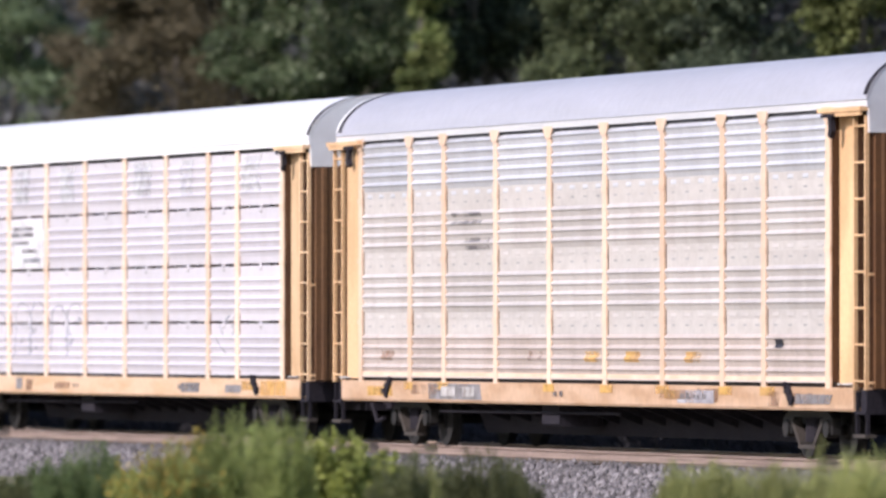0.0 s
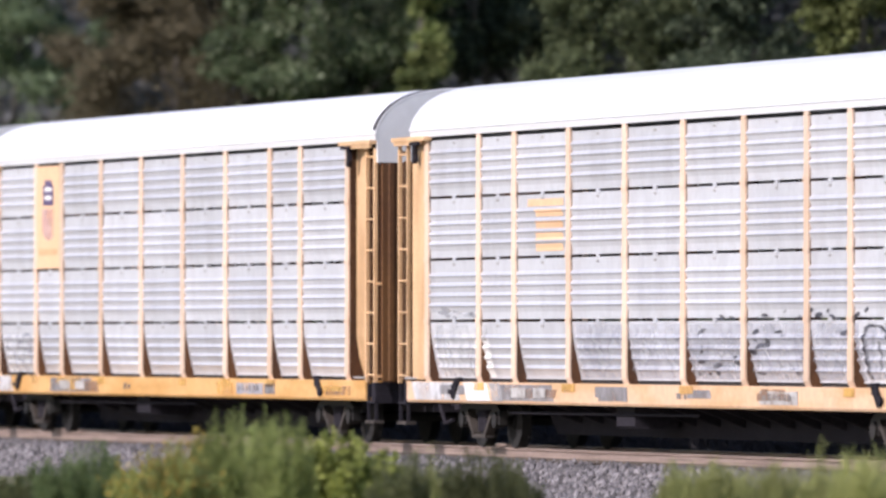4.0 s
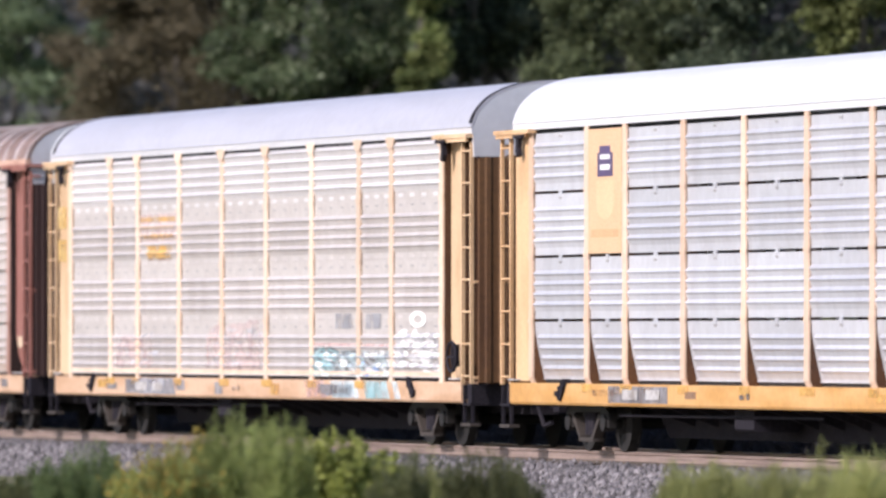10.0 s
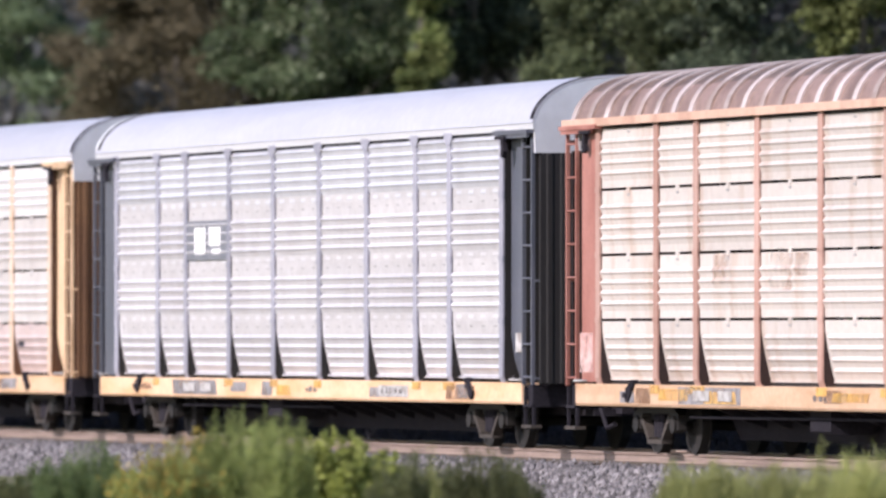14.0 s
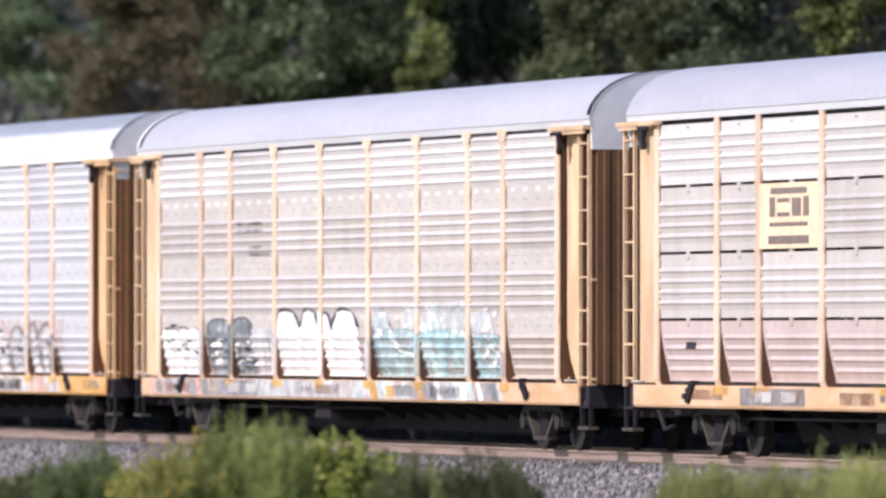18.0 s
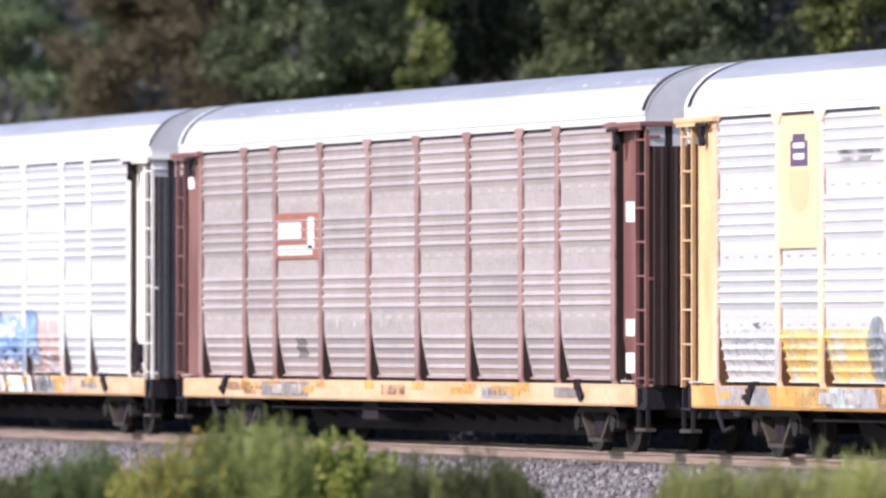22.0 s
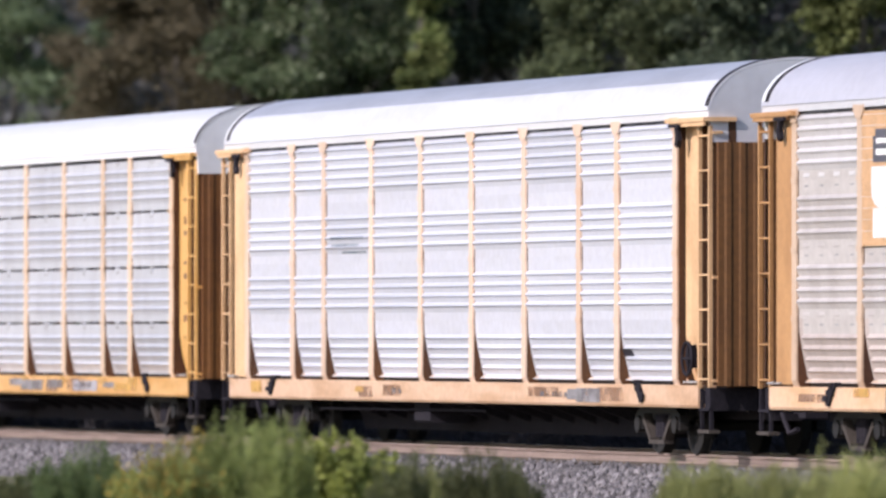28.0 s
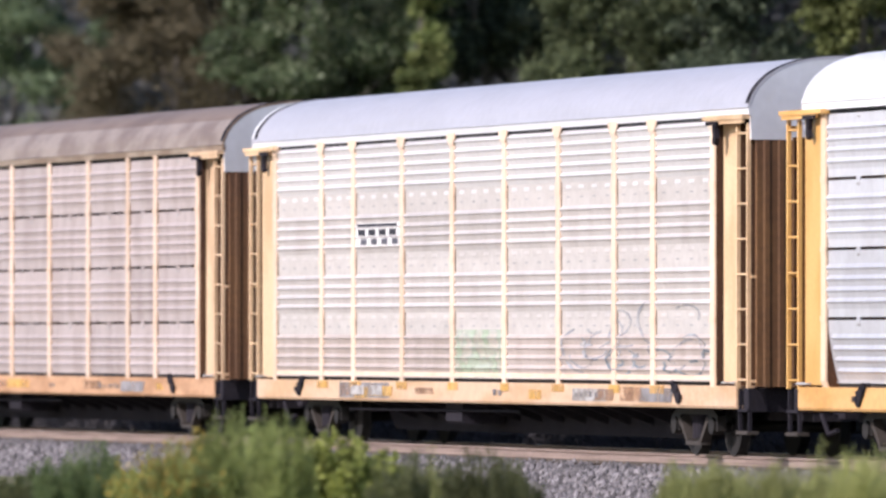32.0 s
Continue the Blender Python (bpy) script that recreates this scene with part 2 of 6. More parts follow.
# Flat bands are coloured darker, as they catch less light than the ribs.
VENT = {
    "clean": material("shaded_vent_band", (0.525, 0.52, 0.545), 0.5, 0.2, (0.45, 0.44, 0.45), (1.5, 1.5, 4), 0.6, 0.08, 7, spread=0.05),
    "mild": material("shaded_mild_vent_band", (0.525, 0.51, 0.51), 0.5, 0.2, (0.455, 0.435, 0.43), (1.5, 1.5, 4), 0.6, 0.08, 7, spread=0.05),
    "warm": material("shaded_warm_vent_band", (0.535, 0.505, 0.475), 0.55, 0.15, (0.47, 0.435, 0.405), (1.5, 1.5, 4), 0.6, 0.08, 7, spread=0.05),
    "white": material("shaded_pale_vent_band", (0.585, 0.595, 0.635), 0.45, 0.2, (0.54, 0.55, 0.58), (1.5, 1.5, 4), 0.6, 0.06, 7, spread=0.05),
    "bright": material("pale_plain_band", (0.58, 0.595, 0.65), 0.45, 0.15, (0.56, 0.57, 0.60), (1.5, 1.5, 4), 0.6, 0.06, 7, spread=0.05),
    "dull": material("shaded_brownish_vent_band", (0.41, 0.375, 0.37), 0.55, 0.2, (0.35, 0.31, 0.305), (1.5, 1.5, 4), 0.6, 0.08, 7, spread=0.05),
}
GRIME = material("grimy_black_steel", (0.024, 0.022, 0.028), 0.8, 0.0, (0.031, 0.028, 0.034), (2, 2, 2), 0.6, 0.2, 20, gloss=0.08)
CAST = material("dusty_cast_steel", (0.013, 0.012, 0.012), 0.7, 0.1, (0.028, 0.023, 0.020), (3, 3, 3), 0.6, 0.2, 20)
BRIGHT_CAST = material("brown_dusty_casting", (0.055, 0.045, 0.038), 0.75, 0.05, (0.045, 0.037, 0.032), (4, 4, 4), 0.7, 0.2, 20)
TREAD = material("grimy_wheel_steel", (0.010, 0.009, 0.009), 0.8, 0.0, (0.018, 0.016, 0.014), (3, 3, 3), 0.6, 0.15, 25)
HOLE = material("dark_vent_hole", (0.38, 0.37, 0.37), 0.8)
GAP_SHADE = material("black_gap_shade", (0.012, 0.012, 0.014), 0.8)
INK = {
    "black": material("black_ink", (0.02, 0.02, 0.03), 0.6, grain=0.3),
    "charcoal": material("charcoal_ink", (0.09, 0.09, 0.11), 0.6, grain=0.3),
    "white": material("white_ink", (0.85, 0.85, 0.84), 0.5, grain=0.05),
    "teal": spray_material("teal_spray", (0.30, 0.50, 0.53), (0.52, 0.66, 0.68), 0.85, 0.6),
    "aqua": spray_material("pale_aqua_spray", (0.52, 0.66, 0.70), (0.70, 0.76, 0.78), 0.75, 0.5),
    "blue": spray_material("blue_spray", (0.17, 0.31, 0.60), (0.34, 0.48, 0.72), 1.0, 0.3),
    "navy": material("navy_ink", (0.10, 0.07, 0.16), 0.5),
    "slate": spray_material("slate_blue_spray", (0.13, 0.17, 0.20), (0.34, 0.38, 0.41), 0.9, 0.5),
    "yellow": spray_material("yellow_spray", (0.76, 0.50, 0.14), (0.80, 0.62, 0.30), 0.75, 0.5),
    "pink": spray_material("pink_spray", (0.66, 0.42, 0.38), (0.76, 0.58, 0.54), 0.7, 0.55),
    "green": spray_material("pale_green_spray", (0.45, 0.60, 0.42), (0.56, 0.64, 0.54), 0.55, 0.4),
    "brown": material("brown_ink", (0.22, 0.09, 0.05), 0.5),
    "red": material("red_ink", (0.30, 0.11, 0.08), 0.5),
    "cream": material("cream_plate", (0.74, 0.58, 0.40), 0.5),
    "copper": material("orange_brown_plate", (0.62, 0.38, 0.20), 0.5),
    "plate": material("yellow_plate", (0.80, 0.52, 0.31), 0.45, 0.0, (0.72, 0.45, 0.25), (1.5, 1.5, 1.5), 0.4),
    "grey": spray_material("grey_primer_patch", (0.30, 0.31, 0.34), (0.46, 0.46, 0.47), 0.75, 0.5),
    "grime": spray_material("dirty_grey_patch", (0.33, 0.32, 0.33), (0.22, 0.21, 0.22), 0.8, 0.4),
    "fresh": spray_material("fresh_yellow_patch", (0.72, 0.44, 0.12), (0.64, 0.38, 0.14), 0.75, 0.5),
    "rust": spray_material("rust_brown_patch", (0.30, 0.17, 0.10), (0.40, 0.26, 0.18), 0.6, 0.55),
    "wash": spray_material("rusty_wash_stain", (0.44, 0.31, 0.24), (0.54, 0.44, 0.38), 0.45, 0.4),
    "worn": material("worn_white_steel", (0.48, 0.47, 0.46), 0.6, 0.0, (0.2, 0.17, 0.15), (6, 6, 6), 0.8),
    "stencil": spray_material("worn_stencil_ink", (0.16, 0.15, 0.16), (0.3, 0.28, 0.27), 0.65, 0.5),
    "tag": spray_material("black_spray", (0.03, 0.03, 0.04), (0.10, 0.10, 0.12), 0.9, 0.5),
    "chalk": spray_material("pale_plate_paint", (0.72, 0.72, 0.74), (0.62, 0.62, 0.64), 1.0, 0.25),
    "dark": material("dark_grey_plate", (0.13, 0.14, 0.16), 0.5, 0.0, (0.2, 0.2, 0.22), (3, 3, 3)),
    "umber": material("dull_brown_black_ink", (0.19, 0.15, 0.13), 0.6, grain=0.25),
    "haze": spray_material("pale_lavender_spray", (0.42, 0.43, 0.48), (0.54, 0.55, 0.60), 0.6, 0.35),
    "blush": spray_material("pale_pink_spray", (0.66, 0.52, 0.49), (0.72, 0.62, 0.60), 0.65, 0.5),
    "sky": spray_material("periwinkle_spray", (0.26, 0.38, 0.68), (0.40, 0.50, 0.76), 0.9, 0.35),
    "cloud": spray_material("white_spray", (0.66, 0.67, 0.69), (0.52, 0.53, 0.55), 0.8, 0.5),
}
RAIL = material("rusty_rail", (0.35, 0.265, 0.225), 0.6, 0.1, (0.17, 0.12, 0.10), (0.5, 3, 38), 0.85, 0.15, 20)
RAIL_TOP = material("polished_rail_head", (0.45, 0.42, 0.40), 0.3, 0.9)
TIE = material("weathered_tie_wood", (0.11, 0.085, 0.065), 0.85, 0.0, (0.06, 0.05, 0.04), (1, 6, 6), 0.7, 0.25, 20, 0.5)
STONE = stone_material("pale_ballast_stone", (0.183, 0.173, 0.178), (0.098, 0.091, 0.096))
BED = material("ballast_bed", (0.13, 0.12, 0.115), 0.9, 0.0, (0.08, 0.075, 0.07), (9, 9, 9), 0.9, 0.5, 45, 0.9)
SOIL = material("grassy_ground", (0.09, 0.10, 0.045), 0.95, 0.0, (0.15, 0.13, 0.08), (0.7, 0.7, 0.7), 0.8, 0.4, 14, 0.8)
BARK = material("tree_bark", (0.10, 0.085, 0.07), 0.9, 0.0, (0.16, 0.15, 0.13), (5, 5, 0.8), 0.8, 0.3, 25, 0.6)
LEAF = {
    # At high powers the pale second colour paints sparse sun glints.
    "fresh": leaf_material("fresh_green_leaves", (0.095, 0.135, 0.062), (0.50, 0.56, 0.36), 0.45, 6.0),
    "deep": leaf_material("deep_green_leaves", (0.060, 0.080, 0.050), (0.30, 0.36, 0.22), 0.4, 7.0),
    "blue": leaf_material("bluish_green_leaves", (0.115, 0.158, 0.080), (0.32, 0.40, 0.24), 0.45, 4.0),
    "brown": leaf_material("browning_leaves", (0.165, 0.142, 0.086), (0.23, 0.198, 0.122), 0.25, 2.0),
    "lime": leaf_material("yellow_green_vine_leaves", (0.105, 0.122, 0.042), (0.30, 0.34, 0.13), 0.45, 4.0),
    "vine": leaf_material("bright_vine_leaves", (0.110, 0.145, 0.050), (0.36, 0.40, 0.15), 0.5, 2.5),
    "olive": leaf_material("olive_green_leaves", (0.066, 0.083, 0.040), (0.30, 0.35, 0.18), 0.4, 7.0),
    # Greyed and lightened to put distant haze into the leaf colour.
    "hollow": leaf_material("haze_grey_wood_leaves", (0.135, 0.142, 0.145), (0.19, 0.195, 0.195), 0.3),
    "green": leaf_material("fresh_weed_leaves", (0.12, 0.175, 0.07), (0.22, 0.29, 0.12), 0.4),
    "weed": leaf_material("weed_leaves", (0.22, 0.275, 0.09), (0.42, 0.47, 0.17), 0.55),
    "herb": leaf_material("broad_weed_leaves", (0.11, 0.14, 0.035), (0.50, 0.54, 0.16), 0.4),
    "dim": leaf_material("dark_weed_leaves", (0.10, 0.115, 0.050), (0.17, 0.185, 0.085), 0.3),
    # Nearly black leaves, with the shade put into their colour.
    "shade": leaf_material("shade_dark_leaves", (0.045, 0.042, 0.046), (0.065, 0.06, 0.064), 0.3),
    "grass": leaf_material("tall_grass_blades", (0.276, 0.310, 0.103), (0.483, 0.494, 0.207), 0.3),
    "flower": leaf_material("yellow_blossom", (0.33, 0.25, 0.055), (0.46, 0.36, 0.10)),
}


# ---- mesh builders ----
class Build:
    """Collects corners and faces of one mesh."""

    def __init__(self):
        self.v, self.f, self.m = [], [], []

    def add(self, verts, faces, slot=0):
        k = len(self.v)
        self.v += [tuple(p) for p in verts]
        self.f += [tuple(i + k for i in f) for f in faces]
        self.m += [slot] * len(faces)
        return self

    def box(self, x0, x1, y0, y1, z0, z1, slot=0):
        p = [(x, y, z) for z in (z0, z1) for y in (y0, y1) for x in (x0, x1)]
        return self.add(p, [(0, 2, 3, 1), (4, 5, 7, 6), (0, 1, 5, 4), (2, 6, 7, 3), (0, 4, 6, 2), (1, 3, 7, 5)], slot)

    def slab(self, outline, x0, x1, slot=0):
        """A closed outline of (y, z), drawn out along x."""
        n = len(outline)
        p = [(x0, y, z) for y, z in outline] + [(x1, y, z) for y, z in outline]
        f = [(i, (i + 1) % n, n + (i + 1) % n, n + i) for i in range(n)]
        return self.add(p, f + [tuple(range(n))[::-1], tuple(range(n, 2 * n))], slot)

    def plate(self, outline, y0, y1, slot=0):
        """A closed outline of (x, z), drawn out along y."""
        n = len(outline)
        p = [(x, y0, z) for x, z in outline] + [(x, y1, z) for x, z in outline]
        f = [(i, (i + 1) % n, n + (i + 1) % n, n + i) for i in range(n)]
        return self.add(p, f + [tuple(range(n))[::-1], tuple(range(n, 2 * n))], slot)

    def tube(self, a, b, r0, r1=None, n=8, slot=0):
        a, b = Vector(a), Vector(b)
        r1 = r0 if r1 is None else r1
        d = (b - a).normalized()
        s = d.orthogonal().normalized()
        t = d.cross(s)
        ring = [(math.cos(2 * math.pi * i / n), math.sin(2 * math.pi * i / n)) for i in range(n)]
        p = [a + (s * c + t * w) * r0 for c, w in ring] + [b + (s * c + t * w) * r1 for c, w in ring]
        f = [(i, (i + 1) % n, n + (i + 1) % n, n + i) for i in range(n)]
        return self.add(p, f + [tuple(range(n))[::-1], tuple(range(n, 2 * n))], slot)

    def mesh(self, name, smooth=False):
        me = bpy.data.meshes.new(name)
        me.from_pydata(self.v, [], self.f)
        if any(self.m):
            me.polygons.foreach_set("material_index", self.m)
        bm = bmesh.new()
        bm.from_mesh(me)
        bmesh.ops.recalc_face_normals(bm, faces=bm.faces)
        bm.to_mesh(me)
        bm.free()
        if smooth:
            me.polygons.foreach_set("use_smooth", [True] * len(me.polygons))
        return me


def part(name, mesh, mats, parent=None, label="", m=None):
    """Links a mesh as one object under a thing or a part. Alike pieces share the mesh and take their own materials."""
    mats = mats if isinstance(mats, (list, tuple)) else [mats]
    while len(mesh.materials) < len(mats):
        mesh.materials.append(mats[len(mesh.materials)])
    ob = new(name, mesh)
    for slot, mat in zip(ob.material_slots, mats):
        if slot.material != mat:
            slot.link = "OBJECT"
            slot.material = mat
    ob.parent = parent
    if m is not None:
        ob.matrix_basis = m
    if label:
        ob["label"] = label
    return ob


KEEP = {}


def once(key, maker):
    if key not in KEEP:
        KEEP[key] = maker()
    return KEEP[key]


# ---- ground and track ----
def ground_z(y):
    return float(np.interp(y, [-60, -45, -14, -8, 7, 20, 60], [0.05, 0.05, -0.6, -0.75, -0.75, -0.2, 0.4]))


def ground():
    ys = [-2500, -600, -150, -60, -45, -36, -28, -20, -14, -11, -8, -5, 0, 5, 7, 10, 14, 20, 30, 60, 200, 800, 2500]
    xs = [-2500, -1200] + list(range(-640, 641, 40)) + [1200, 2500]
    b = Build()
    p = [(x, y, ground_z(y)) for y in ys for x in xs]
    n = len(xs)
    b.add(p, [(j * n + i, j * n + i + 1, (j + 1) * n + i + 1, (j + 1) * n + i) for j in range(len(ys) - 1) for i in range(n - 1)])
    ob = part("ground", b.mesh("ground", True), SOIL)
    return tagged(ob, "weedy green and brown open ground beside the railway line", "ground", kind="structure")


ground()
TRACK = 640.0
bed = part("ballast_bed", Build().slab([(-3.25, -0.84), (-1.95, -0.30), (-1.45, -0.26), (1.45, -0.26), (1.95, -0.30), (3.25, -0.84)],
                                       -TRACK, TRACK).mesh("ballast_bed"), BED)
tagged(bed, "raised bed of crushed pale grey stone under the track", "ballast", kind="structure")


def rail():
    h = [(-0.075, -0.18), (0.075, -0.18), (0.075, -0.165), (0.012, -0.145), (0.012, -0.045), (0.036, -0.032), (0.036, -0.008), (0.026, 0.0),
         (-0.026, 0.0), (-0.036, -0.008), (-0.036, -0.032), (-0.012, -0.045), (-0.012, -0.145), (-0.075, -0.165)]
    return Build().slab(h, -TRACK, TRACK).mesh("rail")


track = new("track")
tagged(track, "single straight railway track with rusty steel rails on wooden ties", "railway track", kind="structure")
for side in (-1, 1):
    r = part("rail", rail(), RAIL, track, "rusty steel rail", pose(0, side * 0.755, 0))
    # A dark strip colours in the shadow line along the rail's foot.
    part("rail_foot", Build().box(-TRACK, TRACK, -0.078, 0.078, -0.25, -0.142).mesh("rail_foot"), TIE, r, "dark strip for the shadow line at the rail's foot")
    part("rail_head", Build().box(-TRACK, TRACK, -0.024, 0.024, -0.001, 0.003).mesh("rail_head"), RAIL_TOP, r, "bright worn running surface")


def veg(name, p, d, length, width, mat, parent=None, label="", facing=None):
    """Leaves or blades in one mesh: a diamond at each place p along the direction d, turned at random about it."""
    n = len(p)
    d = d / np.maximum(np.linalg.norm(d, axis=1, keepdims=True), 1e-6)
    r = np.random.normal(size=(n, 3))
    s = np.cross(d, r)
    if facing is not None:
        # leaves lie flat on their clump: d runs along its surface
        s = np.cross(facing, d)
        s /= np.maximum(np.linalg.norm(s, axis=1, keepdims=True), 1e-6)
        d = np.cross(s, facing)
    s /= np.maximum(np.linalg.norm(s, axis=1, keepdims=True), 1e-6)
    length = np.broadcast_to(np.asarray(length, float).reshape(-1, 1), (n, 1))
    width = np.broadcast_to(np.asarray(width, float).reshape(-1, 1), (n, 1))
    v = np.empty((n, 4, 3))
    v[:, 0] = p
    v[:, 1] = p + d * length * 0.45 + s * width * 0.5
    v[:, 2] = p + d * length
    v[:, 3] = p + d * length * 0.45 - s * width * 0.5
    me = bpy.data.meshes.new(name)
    me.vertices.add(4 * n)
    me.vertices.foreach_set("co", v.ravel())
    me.loops.add(4 * n)
    me.loops.foreach_set("vertex_index", np.arange(4 * n, dtype=np.int32))
    me.polygons.add(n)
    me.polygons.foreach_set("loop_start", np.arange(0, 4 * n, 4, dtype=np.int32))
    me.update(calc_edges=True)
    return part(name, me, mat, parent, label)


def unit(n):
    q = np.random.normal(size=(n, 3))
    return q / np.linalg.norm(q, axis=1, keepdims=True)


def tree(place, height, crown, leaves, leaf, mat, label, clump=0.9, trunk=0.22, seed=1, limbs=14, count=70):
    """A tapered trunk with limbs and a crown of leafy clumps. crown: rows of height and radius, from the bottom up."""
    np.random.seed(seed)
    rnd = random.Random(seed)
    base = new("tree")
    base.location = (place[0], place[1], ground_z(place[1]) - 0.1)
    zs, rs = [c[0] for c in crown], [c[1] for c in crown]
    b = Build()
    knots = [Vector((0, 0, 0))]
    for k in range(1, 9):
        knots.append(Vector((rnd.uniform(-.12, .12) * k * 0.4, rnd.uniform(-.12, .12) * k * 0.4, height * k / 8.5)))
    for k in range(8):
        b.tube(knots[k], knots[k + 1], trunk * (1 - k / 9), trunk * (1 - (k + 1) / 9), 8)
    c = []
    while len(c) < count:
        z = rnd.uniform(zs[0], zs[-1])
        r = float(np.interp(z, zs, rs))
        if rnd.random() * max(rs) > r + 0.3:
            continue
        a, q = rnd.uniform(0, 2 * math.pi), r * math.sqrt(rnd.uniform(0.0, 1.0))
        c.append((q * math.cos(a), q * math.sin(a), z))
    for q in c[:limbs]:
        start = knots[min(7, max(2, int(q[2] / height * 8.5) - 1))]
        mid = (start + Vector(q)) / 2 + Vector((0, 0, 0.25))
        b.tube(start, mid, trunk * 0.35, trunk * 0.2, 6)
        b.tube(mid, q, trunk * 0.2, trunk * 0.07, 6)
    part("trunk", b.mesh("trunk", True), BARK, base)
    c = np.array(c)
    k = np.random.randint(0, len(c), leaves)
    rad = clump * np.random.uniform(0.55, 1.25, len(c))
    u = unit(leaves)
    # every clump is stretched its own way, ragged at the rim
    stretch = np.random.uniform(0.45, 1.35, (len(c), 3)) * np.array([1.0, 1.0, 0.8])
    rag = 1 + 0.35 * np.sin(u[:, 0] * 5 + k) * np.sin(u[:, 2] * 6 + 2 * k)
    off = u * (rad[k] * rag * np.random.uniform(0.05, 1.0, leaves) ** 0.5)[:, None] * stretch[k]
    p = c[k] + off
    face = u + unit(leaves) * 1.1 + np.array([0, 0, 0.35])
    face /= np.linalg.norm(face, axis=1, keepdims=True)
    size = leaf * np.random.uniform(0.5, 1.35, leaves)
    veg("crown", p, unit(leaves) + np.array([0, 0, -0.5]), size, size * 0.75, mat, base, facing=face)
    return tagged(base, label, "tree", "trees behind the track")


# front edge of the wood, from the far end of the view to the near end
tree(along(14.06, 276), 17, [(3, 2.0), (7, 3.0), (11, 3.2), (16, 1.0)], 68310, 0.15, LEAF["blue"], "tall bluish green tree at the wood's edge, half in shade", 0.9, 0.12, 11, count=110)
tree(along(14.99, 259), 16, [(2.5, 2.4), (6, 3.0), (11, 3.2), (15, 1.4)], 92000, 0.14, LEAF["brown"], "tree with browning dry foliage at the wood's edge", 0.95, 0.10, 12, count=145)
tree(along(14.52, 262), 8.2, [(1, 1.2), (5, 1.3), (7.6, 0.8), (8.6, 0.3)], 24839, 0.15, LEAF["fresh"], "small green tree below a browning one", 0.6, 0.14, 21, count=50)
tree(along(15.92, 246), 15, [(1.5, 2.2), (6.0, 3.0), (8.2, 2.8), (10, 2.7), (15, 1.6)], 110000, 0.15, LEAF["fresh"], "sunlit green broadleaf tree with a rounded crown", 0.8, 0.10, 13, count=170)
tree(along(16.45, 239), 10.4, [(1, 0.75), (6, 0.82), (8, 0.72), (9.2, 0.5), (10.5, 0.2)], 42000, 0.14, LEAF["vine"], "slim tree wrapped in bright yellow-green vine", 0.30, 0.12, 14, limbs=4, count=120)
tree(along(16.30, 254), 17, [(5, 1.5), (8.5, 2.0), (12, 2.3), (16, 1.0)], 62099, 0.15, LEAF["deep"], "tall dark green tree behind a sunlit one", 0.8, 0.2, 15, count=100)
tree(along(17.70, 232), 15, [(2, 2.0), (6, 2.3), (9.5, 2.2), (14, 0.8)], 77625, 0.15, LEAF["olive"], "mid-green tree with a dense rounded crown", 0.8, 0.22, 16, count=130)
tree(along(18.41, 228), 15, [(2, 2.0), (6, 2.4), (9.5, 2.4), (14, 0.8)], 71415, 0.15, LEAF["deep"], "dark green tree with sun glints painted as bright leaves", 0.72, 0.22, 17, count=110)
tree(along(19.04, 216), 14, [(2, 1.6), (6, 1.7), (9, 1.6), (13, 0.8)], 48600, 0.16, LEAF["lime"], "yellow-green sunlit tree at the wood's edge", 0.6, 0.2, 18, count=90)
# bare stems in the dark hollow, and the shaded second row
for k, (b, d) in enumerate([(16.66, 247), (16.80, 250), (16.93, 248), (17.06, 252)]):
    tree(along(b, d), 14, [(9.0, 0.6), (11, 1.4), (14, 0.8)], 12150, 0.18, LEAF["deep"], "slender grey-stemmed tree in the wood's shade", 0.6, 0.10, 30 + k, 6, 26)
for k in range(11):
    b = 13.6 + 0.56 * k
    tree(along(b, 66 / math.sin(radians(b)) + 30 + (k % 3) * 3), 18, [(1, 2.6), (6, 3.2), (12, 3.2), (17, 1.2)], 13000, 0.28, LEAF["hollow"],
         "tree deep in the wood, greyed as if by haze", 1.2, 0.25, 50 + k, 8, 80)


def deep_wood():
    """The wood goes on behind its edge: one dark mass of foliage."""
    np.random.seed(4)
    n = 42000
    p = np.stack([np.random.uniform(-340, -10, n), np.random.uniform(62, 74, n), np.random.uniform(0, 17, n)], 1)
    p[:, 2] += np.sin(p[:, 0] * 0.35) * 0.8
    ob = veg("deep_wood", p, unit(n) + np.array([0, 0, -0.4]), 1.3, 0.9, LEAF["hollow"])
    return tagged(ob, "dense dark foliage of the wood behind the track", "wood", kind="stuff")


deep_wood()


